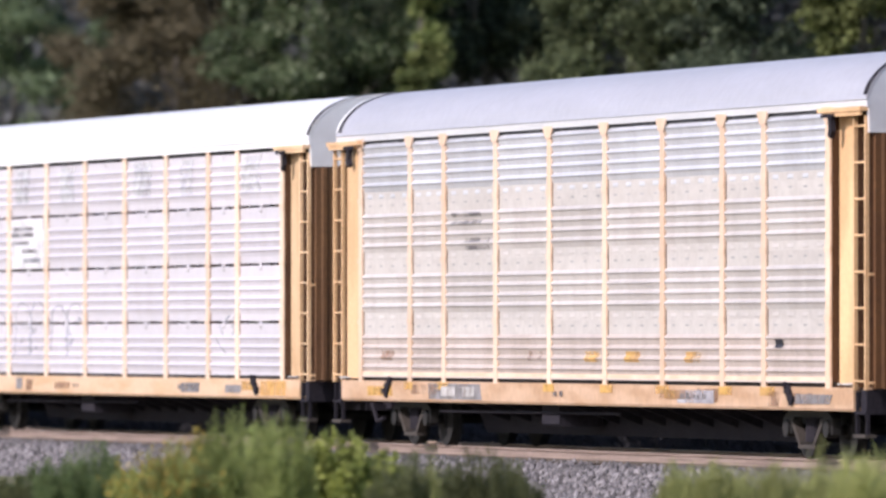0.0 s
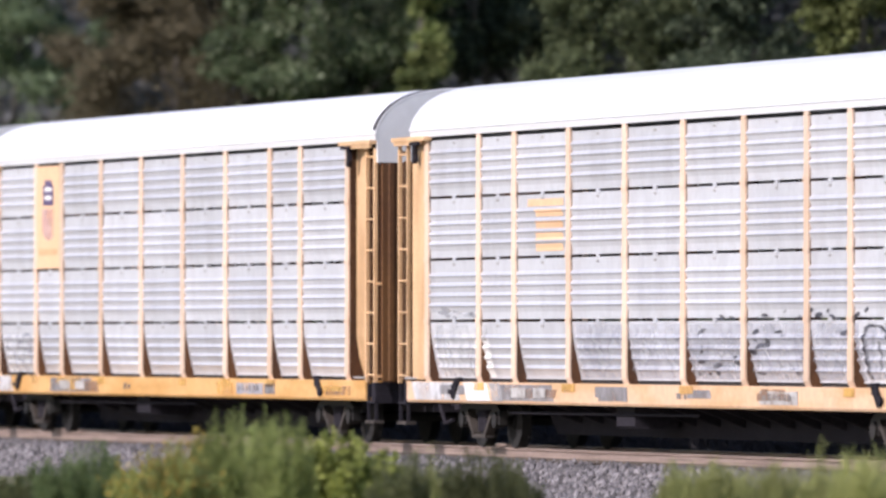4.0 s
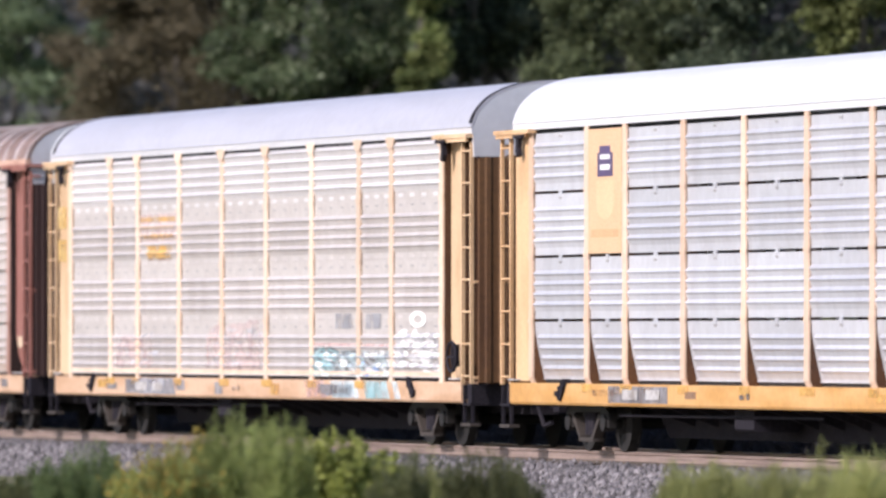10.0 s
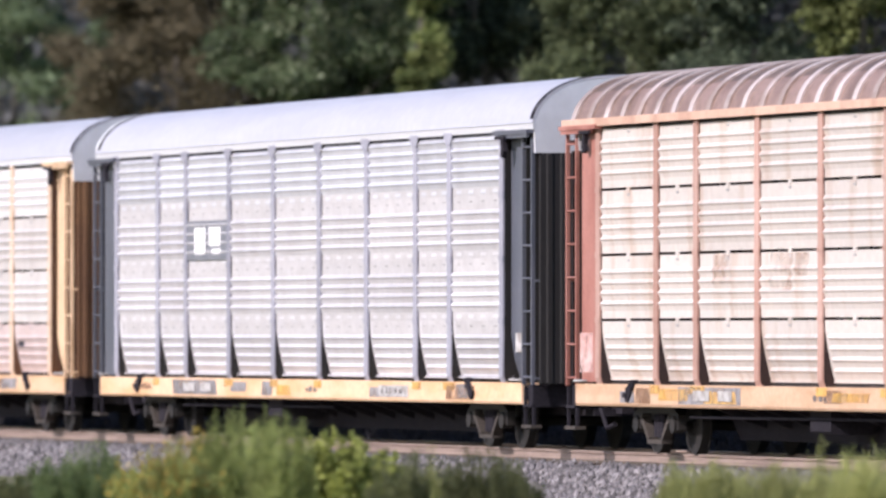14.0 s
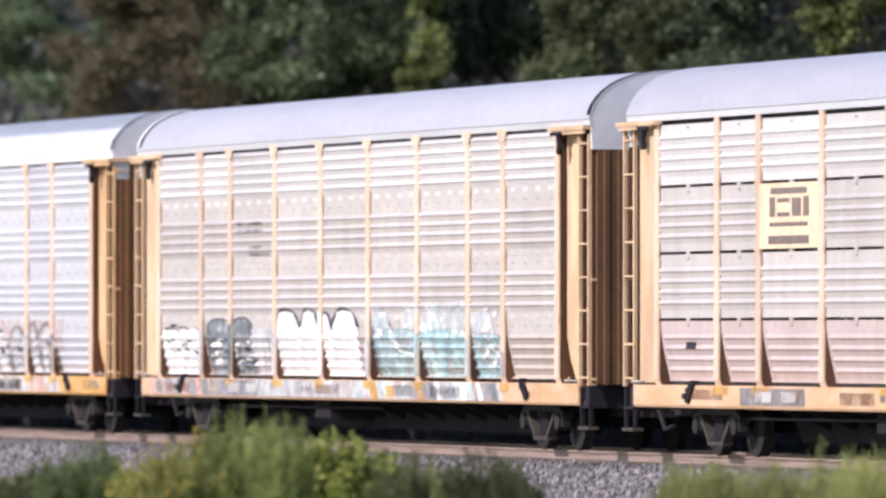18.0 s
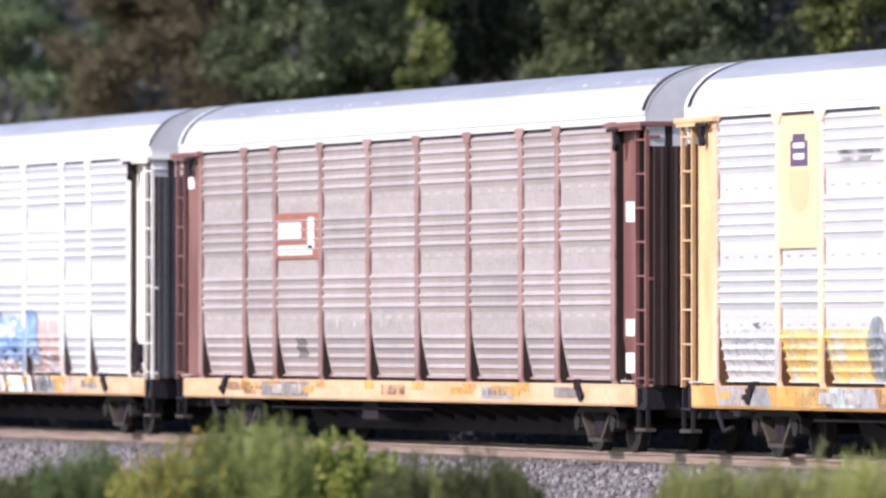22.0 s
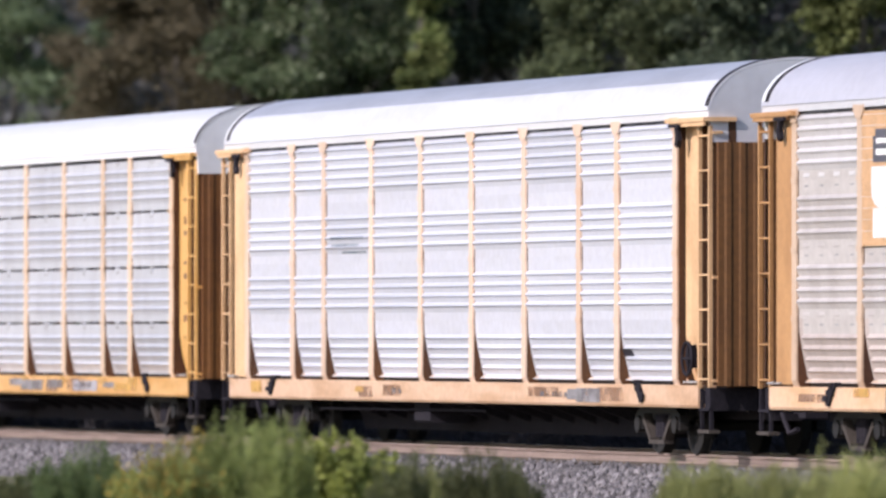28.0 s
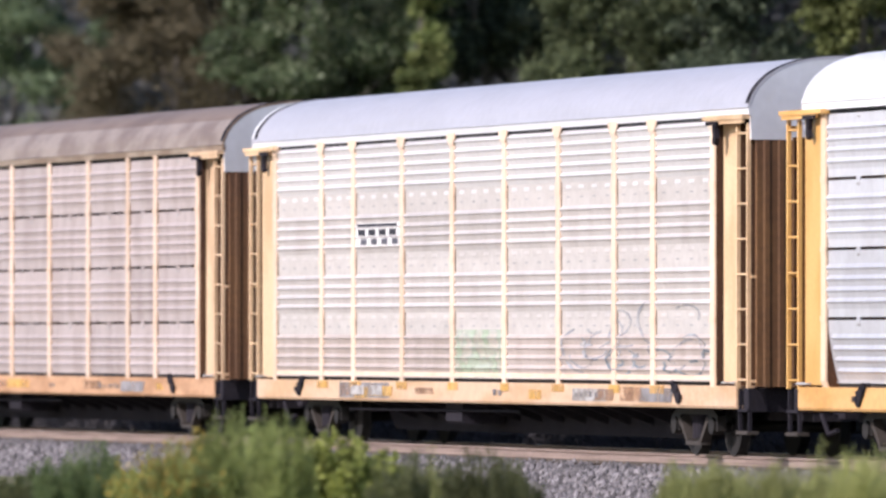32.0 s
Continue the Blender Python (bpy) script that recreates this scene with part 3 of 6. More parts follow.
# ---- weeds in front of the track ----
def weed(bearing, dist, height, radius, n, mat, label, leaf=0.10, width=0.02, lean=0.35, tip=None, seed=1, stems=40, name="bush", rise=0.55):
    """A clump of upright stems carrying narrow leaves from the ground to the tip."""
    np.random.seed(seed)
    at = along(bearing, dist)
    base = new(name)
    base.location = (at.x, at.y, ground_z(at.y) - 0.05)
    a = np.random.uniform(0, 2 * np.pi, stems)
    q = radius * np.sqrt(np.random.uniform(0, 1, stems))
    foot = np.stack([q * np.cos(a), q * np.sin(a), np.zeros(stems)], 1)
    tall = height * (1 - 0.35 * (q / radius) ** 2) * np.random.uniform(0.5, 1.06, stems)
    top = foot * (1 + lean * 0.5) + np.random.normal(0, lean * 0.12, (stems, 3))
    top[:, 2] = tall
    b = Build()
    for i in range(stems):
        b.tube(foot[i], top[i], 0.007, 0.003, 4)
    part("stalk", b.mesh("stalk"), LEAF["dim"], base)
    k = np.random.randint(0, stems, n)
    t = np.random.uniform(0.12, 1.0, n) ** 0.7
    p = foot[k] + (top[k] - foot[k]) * t[:, None] + np.random.normal(0, 1.0, (n, 3)) * (0.012 + 0.05 * (1 - t))[:, None]
    d = unit(n) * np.array([1, 1, 0.5]) + np.array([0, 0, rise])
    s = leaf * np.random.uniform(0.6, 1.3, n) * (1.15 - 0.6 * t)
    veg("foliage", p, d, s, s * width / leaf, mat, base)
    if tip:
        m = n // 15
        k = np.random.randint(0, stems, m)
        p = top[k] + np.random.normal(0, 0.06, (m, 3)) * np.array([1, 1, 1.6]) - np.array([0, 0, 0.08])
        veg("blossom", p, unit(m), 0.06, 0.045, tip, base, "small yellow flower heads")
    return tagged(base, label, "bush", "weeds along the track")


KINDS = {
    "weed": (LEAF["weed"], "tall feathery green weed clump beside the track", 0.12, 0.014, None, 15000, 70, "bush"),
    "flower": (LEAF["weed"], "weed clump with yellow flower heads beside the track", 0.11, 0.016, LEAF["flower"], 13000, 70, "bush"),
    "herb": (LEAF["herb"], "broad-leaved bright green weed bush beside the track", 0.13, 0.10, None, 3600, 60, "bush"),
    "green": (LEAF["green"], "low fresh green weed clump beside the track", 0.09, 0.03, None, 9000, 70, "bush"),
    "dim": (LEAF["dim"], "dark green weed clump beside the track", 0.10, 0.022, None, 9000, 70, "bush"),
    "grass": (LEAF["grass"], "tall pale green grass tuft beside the track", 0.34, 0.014, None, 3000, 60, "grass_tuft"),
    "spike": (LEAF["grass"], "tall seed-headed grass stalks beside the track", 0.12, 0.02, None, 700, 7, "grass_tuft"),
}
WEEDS = [
    ("green", 14.21, 113, 0.83, 0.34),
    ("green", 14.39, 108, 1.11, 0.34),
    ("green", 14.55, 111, 1.14, 0.30),
    ("flower", 15.16, 111, 1.27, 0.32),
    ("weed", 15.3, 110, 1.48, 0.34),
    ("weed", 15.45, 113, 1.64, 0.34),
    ("weed", 15.61, 108, 1.58, 0.32),
    ("flower", 14.72, 110, 0.86, 0.36),
    ("flower", 14.87, 113, 0.97, 0.34),
    ("flower", 15.02, 108, 1.15, 0.34),
    ("herb", 15.77, 111, 1.32, 0.34),
    ("herb", 15.95, 110, 1.42, 0.36),
    ("herb", 16.12, 113, 1.32, 0.34),
    ("dim", 14.05, 110, 0.78, 0.34),
    ("dim", 16.28, 108, 1.10, 0.34),
    ("dim", 16.47, 111, 1.10, 0.34),
    ("dim", 16.64, 113, 1.00, 0.34),
    ("dim", 16.8, 108, 1.21, 0.32),
    ("dim", 16.95, 111, 1.08, 0.28),
    ("dim", 17.06, 109, 0.78, 0.2),
    ("grass", 17.82, 110, 0.46, 0.12),
    ("grass", 17.90, 113, 0.92, 0.12),
    ("grass", 18.03, 111, 0.95, 0.24),
    ("grass", 18.16, 110, 1.01, 0.26),
    ("grass", 18.33, 113, 0.90, 0.26),
    ("grass", 18.49, 108, 0.97, 0.28),
    ("grass", 18.64, 111, 1.01, 0.28),
    ("grass", 18.8, 113, 1.08, 0.28),
    ("grass", 18.95, 108, 1.17, 0.28),
    ("grass", 19.1, 110, 1.12, 0.28),
    ("spike", 16.5, 110, 1.31, 0.07),
    ("spike", 17.91, 108, 1.32, 0.07),
    ("spike", 18.14, 109, 1.12, 0.08),
    ("spike", 18.24, 112, 1.10, 0.06),
    ("spike", 18.55, 110, 1.12, 0.07),
    ("spike", 18.78, 110, 1.34, 0.1),
    ("spike", 19.03, 111, 1.40, 0.12),
]
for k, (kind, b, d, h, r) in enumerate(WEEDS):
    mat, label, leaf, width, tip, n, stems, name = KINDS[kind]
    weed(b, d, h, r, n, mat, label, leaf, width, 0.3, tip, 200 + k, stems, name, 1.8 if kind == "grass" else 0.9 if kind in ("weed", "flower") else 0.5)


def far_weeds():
    """Weeds added unseen beyond the line to darken the view under the cars."""
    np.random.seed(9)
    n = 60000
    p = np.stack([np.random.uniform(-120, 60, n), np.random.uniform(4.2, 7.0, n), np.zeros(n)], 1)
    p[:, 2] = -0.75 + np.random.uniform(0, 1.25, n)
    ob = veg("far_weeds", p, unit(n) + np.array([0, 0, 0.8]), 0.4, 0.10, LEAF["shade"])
    return tagged(ob, "added dark weeds backing the view under the cars", "weeds", kind="stuff")


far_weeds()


# ---- loose stones on the shoulder of the bed ----
def stones():
    np.random.seed(5)
    n = 22000
    x, y = np.random.uniform(-48, 34, n), np.random.uniform(-3.2, -0.95, n)
    z = np.interp(y, [-3.25, -1.95, -1.45], [-0.84, -0.30, -0.26]) + np.random.uniform(-0.01, 0.025, n)
    c = np.stack([x, y, z], 1)
    o = np.array([[1, 0, 0], [-1, 0, 0], [0, 1, 0], [0, -1, 0], [0, 0, 1], [0, 0, -1]], float)
    v = c[:, None] + o[None] * np.random.uniform(0.03, 0.115, (n, 6, 1)) + np.random.normal(0, 0.008, (n, 6, 3))
    f = np.array([[0, 2, 4], [2, 1, 4], [1, 3, 4], [3, 0, 4], [2, 0, 5], [1, 2, 5], [3, 1, 5], [0, 3, 5]])
    f = (f[None] + 6 * np.arange(n)[:, None, None]).reshape(-1)
    me = bpy.data.meshes.new("ballast_stones")
    me.vertices.add(6 * n)
    me.vertices.foreach_set("co", v.ravel())
    me.loops.add(len(f))
    me.loops.foreach_set("vertex_index", f.astype(np.int32))
    me.polygons.add(len(f) // 3)
    me.polygons.foreach_set("loop_start", np.arange(0, len(f), 3, dtype=np.int32))
    me.update(calc_edges=True)
    return tagged(part("ballast_stones", me, STONE), "loose crushed grey stones along the track", "gravel", kind="stuff")


stones()
tie_mesh = Build().box(-0.115, 0.115, -1.3, 1.3, -0.36, -0.178).mesh("tie")
for k in range(300):
    part("tie", tie_mesh, TIE, track, "", pose(-90 + 0.53 * k, 0.02 * ((k * 7) % 5 - 2), 0, 0, 0, 0.6 * ((k * 3) % 5 - 2)))

# ---- the train ----
LEVELS = [1.05, 1.99, 2.963, 3.943, 4.88]
POSTS = [-11.79, -8.95, -7.05, -4.23, -1.41, 1.41, 4.23, 7.05, 8.95, 11.79]
FACE = 1.42
# a rib: how high its sunny slope, its undercut and the sloping web below
SLOPE, UNDER, WEB = 0.056, 0.030, 0.071
# how deep a rib is, and how much of that lies in the web
DEEP = {"seamed": (0.040, 0.40), "vented": (0.049, 0.47), "plain": (0.058, 0.34)}


def inset(z, taper):
    return 0.16 * max(0.0, (1.86 - z) / 0.80) ** 1.3 if taper else 0.0


def ribs(style, row):
    """Heights of the noses of a row's ribs."""
    if row == 0:
        return [1.720 - 0.157 * k for k in range(4 if style == "seamed" else 5)]
    return [LEVELS[row] + 0.235 + 0.157 * k for k in range(5 if style != "seamed" and row == 3 else 4)]


def out_at(z, style, taper):
    """How far the side's skin stands out at a height."""
    row = max(0, min(3, sum(z >= q for q in LEVELS[1:4])))
    rise, (deep, web) = 0.0, DEEP[style]
    for k in ribs(style, row):
        if k <= z < k + SLOPE:
            rise = max(rise, 1 - (z - k) / SLOPE)
        elif k - UNDER <= z < k:
            rise = max(rise, 1 - (1 - web) * (k - z) / UNDER)
        elif k - UNDER - WEB < z < k - UNDER:
            rise = max(rise, web * (1 - (k - UNDER - z) / WEB))
    return FACE + deep * rise - inset(z, taper)


def panel_mesh(style, row, w, taper):
    gap = 0.021 if style == "seamed" else 0.0
    z0, z1 = LEVELS[row] + (gap if row else 0.05), LEVELS[row + 1] - (gap if row < 3 else 0.0)
    zs = [z0, z1]
    for k in ribs(style, row):
        zs += [k + SLOPE, k, k - UNDER, k - UNDER - WEB]
    zs = sorted(z for z in zs if z0 <= z <= z1)
    front = [(-out_at(min(max(z, z0 + 1e-4), z1 - 1e-4), style, taper), z) for z in zs]
    back = [(-(FACE - 0.05 - inset(z0, taper)), z0), (-(FACE - 0.05 - inset((z0 + z1) / 2, taper)), (z0 + z1) / 2), (-(FACE - 0.05 - inset(z1, taper)), z1)]
    # low on a drawn-in side the ribs run out before they reach the post
    margin = 0.17 if taper and row == 0 else 0.0
    b = Build().slab(front + back[::-1], margin, w)
    if margin:
        plain = [(-(FACE - inset(z, taper)), z) for z in (z0, 1.2, 1.4, 1.6, 1.8, z1)]
        b.slab(plain + back[::-1], 0.0, margin)
    if style != "seamed":
        for i in range(len(zs) - 1):
            if zs[i + 1] - zs[i] > 0.06 and max(out_at(zs[i] + 0.004, style, taper) + inset(zs[i] + 0.004, taper),
                                                out_at(zs[i + 1] - 0.004, style, taper) + inset(zs[i + 1] - 0.004, taper)) < FACE + 0.004:
                b.m[i] = 2
        n = max(2, round(w / 0.64)) if style == "vented" else 0
        for k in range(n):
            x = (k + 0.5) * w / n
            if row:
                # a pressed dimple that catches the sun
                z = z0 + 0.055
                b.slab([(-FACE, z + 0.045), (-FACE - 0.005, z - 0.010), (-FACE, z - 0.026)], x - 0.13, x + 0.13, 0)
            if row < 3:
                z = z1 - 0.085
                b.box(x - 0.08, x + 0.08, -FACE - 0.003, -FACE + 0.01, z - 0.014, z + 0.014, 1)
    else:
        if row < 3:
            # a clip holds the two sheets together across the seam
            b.box(w / 2 - 0.07, w / 2 + 0.07, -FACE - 0.014, -FACE + 0.01, z1 - 0.025, z1 + 0.05, 0)
            b.box(w / 2 - 0.05, w / 2 + 0.05, -FACE - 0.012, -FACE + 0.01, z1 - 0.085, z1 - 0.05, 1)
        else:
            b.box(w / 2 - 0.05, w / 2 + 0.05, -FACE - 0.012, -FACE + 0.01, z1 - 0.10, z1 - 0.07, 1)
    if row == 0:
        y = -out_at(z0 + 1e-4, style, taper)
        b.box(0.0, w, y - 0.016, y + 0.02, z0 - 0.012, z0 + 0.004)
    return b.mesh("panel")


def base_angle_mesh(taper):
    """The painted steel angle on which the lowest panels stand."""
    y = -(FACE - inset(1.12, taper) + 0.03)
    return Build().box(-11.9, 11.9, y, y + 0.02, 1.085, 1.125 if taper else 1.175).mesh("base_angle")


# A black strip that stands in for the shade in the floor gap.
def floor_gap_mesh(taper):
    y = -(FACE - inset(1.08, taper)) + 0.012
    return Build().box(-11.9, 11.9, y, y + 0.03, 1.03, 1.11).mesh("floor_slot")


def post_line(taper):
    o = FACE + 0.042
    return [(-o, 4.93), (-o, 1.75)] + ([(-o - 0.005, 1.45), (-o - 0.005, 1.12), (-o + 0.04, 1.01)] if taper else [(-o, 1.01)])


def post_mesh(taper, cap):
    b = Build()
    o = FACE + 0.042
    line = post_line(taper)
    b.slab(line + [(y + 0.03, z) for y, z in line[::-1]], -0.10, 0.10)
    if cap:
        b.plate([(-0.11, 4.76), (0.11, 4.76), (0.22, 4.88), (0.22, 4.95), (-0.22, 4.95), (-0.22, 4.88)], -o - 0.02, -o + 0.002)
    for z in LEVELS[1:4]:
        b.box(-0.115, 0.115, -o - 0.010, -o + 0.002, z - 0.04, z + 0.04)
    return b.mesh("post")


def web_mesh(taper):
    line = [(y + 0.031, z) for y, z in post_line(taper)]
    return Build().slab(line + [(-1.15, 1.01), (-1.15, 1.75), (-1.26, 1.9), (-1.26, 4.93)], -0.098, 0.098).mesh("post_web")


# the roof's cross-section, from the eave to the crown, and how each kind ends: length at the two ends, how flat
ARCH = [(-1.485, 5.02), (-1.462, 5.09), (-1.40, 5.26), (-1.27, 5.44), (-1.08, 5.60), (-0.80, 5.73), (-0.45, 5.81), (0.0, 5.84)]
ENDS = {"white": (-12.7, 13.5, 0.06), "grey": (-13.2, 13.5, 0.07), "silver": (-13.2, 13.4, 0.035), "rust": (-12.95, 13.4, 0.11), "brown": (-12.8, 13.5, 0.05)}


def arch(roof, grow=0.0, steps=3):
    """The outline of a roof from eave to eave, grown outwards by some metres."""
    drop = ENDS[roof][2]
    pts = [(y, z - drop * (z - 5.02) / 0.82) for y, z in ARCH]
    pts = [(y * (1 + grow / 1.5), z + grow * (z - 5.02) / 0.82) for y, z in pts]
    full = pts + [(-y, z) for y, z in pts[-2::-1]]
    out = []
    for i in range(len(full) - 1):
        p0, p1, p2, p3 = full[max(0, i - 1)], full[i], full[i + 1], full[min(len(full) - 1, i + 2)]
        for k in range(steps):
            t = k / steps
            out.append(tuple(0.5 * (2 * b + (c - a) * t + (2 * a - 5 * b + 4 * c - d) * t * t + (3 * b - a - 3 * c + d) * t ** 3) for a, b, c, d in zip(p0, p1, p2, p3)))
    return out + [full[-1]]


def roof_mesh(roof):
    outer = arch(roof)
    far, near, drop = ENDS[roof]
    b = Build().slab(outer + arch(roof, -0.035)[::-1], far, near)
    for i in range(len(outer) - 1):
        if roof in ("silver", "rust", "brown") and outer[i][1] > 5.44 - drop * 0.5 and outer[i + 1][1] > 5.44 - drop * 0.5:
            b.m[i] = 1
    return b.mesh("roof", False)


def seam_mesh(roof):
    return Build().slab(arch(roof, 0.014)[3:-3] + arch(roof, -0.01)[3:-3][::-1], -0.07, 0.07).mesh("roof_strap")


def fascia_mesh(roof, side):
    far, near, drop = ENDS[roof]
    return Build().box(far, near, side * 1.42, side * 1.468, 4.915, 5.03).mesh("fascia")


# A dark strip that colours the open eave gap as if in shade.
def eave_mesh():
    return Build().box(-13.3, 13.3, -1.42, -1.37, 4.85, 4.94).mesh("eave_seal")


def rib_mesh(roof):
    return Build().slab(arch(roof, 0.035) + arch(roof, -0.01)[::-1], -0.10, 0.10).mesh("roof_rib")


def gable_mesh(roof, end):
    x = ENDS[roof][end]
    inner = 0.1 if end == 0 else -0.1
    return Build().slab(arch(roof, -0.04) + [(1.42, 4.56), (-1.42, 4.56)], x + inner, x + inner * 0.04).mesh("gable")


def door_mesh():
    """One leaf of an end door: an upright corrugated sheet."""
    edge = []
    for k in range(6):
        y = -1.34 + 0.22 * k
        edge += [(13.485, y), (13.485, y + 0.09), (13.50, y + 0.12), (13.50, y + 0.19)]
    edge += [(13.46, -0.012), (13.40, -0.012), (13.40, -1.34)]
    n = len(edge)
    p = [(x, y, 1.02) for x, y in edge] + [(x, y, 4.56) for x, y in edge]
    f = [(i, (i + 1) % n, n + (i + 1) % n, n + i) for i in range(n)]
    return Build().add(p, f + [tuple(range(n))[::-1], tuple(range(n, 2 * n))]).mesh("end_door")


def end_plate_mesh(taper):
    o = FACE - 0.075
    line = [(-o, 4.85), (-o, 1.75)] + ([(-o + 0.05, 1.4), (-o + 0.15, 1.06)] if taper else [(-o, 1.06)])
    back = [(y + 0.06, z) for y, z in line[::-1]]
    return Build().slab(line + back, 11.97, 12.56).mesh("end_plate")


def far_plate_mesh():
    """At the other end the plate stands flush with the posts."""
    o = FACE + 0.03
    return Build().slab([(-o, 4.85), (-o, 1.06), (-o + 0.06, 1.06), (-o + 0.06, 4.85)], 11.89, 12.60).mesh("end_plate")


def beam_mesh():
    b = Build().box(11.62, 13.46, -1.56, -1.05, 4.86, 4.925)
    b.box(11.9, 13.40, -1.54, -1.50, 4.80, 4.86)
    return b.mesh("end_beam")


def latch_mesh():
    b = Build().box(11.86, 12.34, -1.59, -1.545, 4.79, 4.84)
    b.plate([(12.10, 4.80), (12.22, 4.80), (12.26, 4.60), (12.20, 4.50), (12.10, 4.54), (12.14, 4.64)], -1.57, -1.50)
    return b.mesh("latch_hook")


def column_mesh():
    return Build().box(13.30, 13.40, -1.16, -1.04, 1.0, 4.86).mesh("corner_column")


def inner_plate_mesh():
    return Build().slab([(-1.02, 1.02), (-0.96, 1.02), (-0.96, 4.86), (-1.02, 4.86)], 12.62, 13.30).mesh("inner_plate")


def jamb_mesh():
    return Build().box(12.56, 12.62, -1.30, -0.96, 1.02, 4.86).mesh("door_jamb")


def stile_mesh():
    b = Build()
    for x in (12.90, 13.38):
        b.box(x - 0.028, x + 0.028, -1.46, -1.405, 1.0, 4.80)
    for z in (1.1, 2.6, 4.7):
        b.box(13.38, 13.44, -1.41, -1.25, z - 0.02, z + 0.02)
    return b.mesh("ladder")


def rung_mesh():
    return Build().tube((12.89, -1.445, 0), (13.39, -1.445, 0), 0.017, None, 6).mesh("rung")


def sill_mesh():
    b = Build().slab([(-1.46, 0.735), (-1.44, 0.70), (-1.36, 0.70), (-1.36, 0.76), (-1.42, 0.76), (-1.42, 0.97), (-1.18, 0.97), (-1.18, 1.03), (-1.46, 1.03)], -12.9, 12.9)
    return b.mesh("side_sill")


def pocket_mesh():
    b = Build().plate([(0.02, 0.84), (0.10, 0.76), (0.22, 0.78), (0.24, 0.86), (0.06, 1.04), (-0.10, 1.06), (-0.12, 0.98)], -1.50, -1.455)
    b.box(-0.16, -0.04, -1.50, -1.40, 1.0, 1.10)
    b.box(0.12, 0.30, -1.52, -1.49, 0.83, 0.91)
    b.box(-0.10, 0.16, -1.515, -1.485, 0.93, 0.99)
    return b.mesh("tie_down_bracket")


def frame_mesh():
    b = Build().box(-12.9, 12.9, -1.36, 1.36, 0.90, 1.0)
    return b.mesh("deck")


def spine_mesh():
    return Build().plate([(-13.3, 0.52), (-8.5, 0.52), (-8.1, 0.22), (8.1, 0.22), (8.5, 0.52), (13.3, 0.52), (13.3, 0.898), (-13.3, 0.898)], -0.42, 0.42).mesh("centre_sill")


def bearer_mesh():
    return Build().slab([(-1.34, 0.74), (-0.425, 0.40), (-0.425, 0.898), (-1.34, 0.898)], -0.05, 0.05).mesh("cross_bearer")


def end_sill_mesh():
    return Build().box(13.05, 13.25, -1.40, 1.40, 0.66, 1.0).mesh("end_sill")


def brake_box_mesh():
    return Build().slab([(-1.2, 0.40), (-1.15, 0.36), (-0.55, 0.36), (-0.5, 0.40), (-0.5, 0.72), (-1.2, 0.72)], -0.45, 0.45).mesh("brake_box")


def tank_mesh():
    return Build().tube((-0.8, -0.85, 0.55), (0.8, -0.85, 0.55), 0.2, None, 12).mesh("air_tank")


def pipe_mesh():
    return Build().tube((-8.0, -1.22, 0.56), (1.5, -1.22, 0.58), 0.022, None, 6).mesh("brake_pipe")


def step_mesh():
    b = Build()
    for x in (12.95, 13.38):
        b.box(x - 0.02, x + 0.02, -1.44, -1.39, 0.36, 0.98)
    b.box(12.93, 13.40, -1.46, -1.30, 0.66, 0.70)
    return b.mesh("corner_step")


def tread_mesh():
    return Build().box(12.90, 13.43, -1.47, -1.30, 0.335, 0.385).mesh("step_tread")


def grab_mesh():
    return Build().tube((12.35, -1.50, 1.075), (12.85, -1.50, 1.075), 0.016, None, 6).tube((12.35, -1.50, 1.075), (12.35, -1.42, 1.075), 0.016, None, 6) \
        .tube((12.85, -1.50, 1.075), (12.85, -1.42, 1.075), 0.022, None, 6).mesh("grab_iron")


def coupler_mesh():
    b = Build().box(13.2, 13.98, -0.13, 0.13, 0.62, 0.84)
    b.plate([(13.85, 0.56), (14.16, 0.56), (14.16, 0.92), (13.85, 0.92)], -0.24, 0.10)
    b.tube((13.5, -0.38, 0.66), (13.9, -0.40, 0.34), 0.035, None, 7)
    b.tube((13.9, -0.40, 0.34), (14.2, -0.36, 0.40), 0.035, None, 7)
    return b.mesh("coupler")


def brake_mesh():
    return Build().slab([(-1.42, 1.34), (-1.38, 1.28), (-1.30, 1.28), (-1.30, 1.62), (-1.38, 1.62), (-1.42, 1.56)], 12.18, 12.42).mesh("hand_brake")


def brake_wheel_mesh():
    b = Build()
    n, m, v = 20, 6, []
    for i in range(n):
        a = 2 * math.pi * i / n
        for k in range(m):
            w = 2 * math.pi * k / m
            r = 0.24 + 0.024 * math.cos(w)
            v.append((12.5 + r * math.cos(a), -1.50 + 0.024 * math.sin(w), 1.42 + r * math.sin(a)))
    b.add(v, [(i * m + k, i * m + (k + 1) % m, (i + 1) % n * m + (k + 1) % m, (i + 1) % n * m + k) for i in range(n) for k in range(m)])
    b.tube((12.26, -1.49, 1.42), (12.74, -1.49, 1.42), 0.02, None, 6)
    b.tube((12.5, -1.488, 1.18), (12.5, -1.488, 1.66), 0.02, None, 6)
    return b.mesh("brake_wheel")


def bolster_mesh():
    b = Build().box(-0.22, 0.22, -1.02, 1.02, 0.34, 0.66)
    b.tube((0, 0, 0.6), (0, 0, 0.9), 0.3, None, 12)
    return b.mesh("truck")


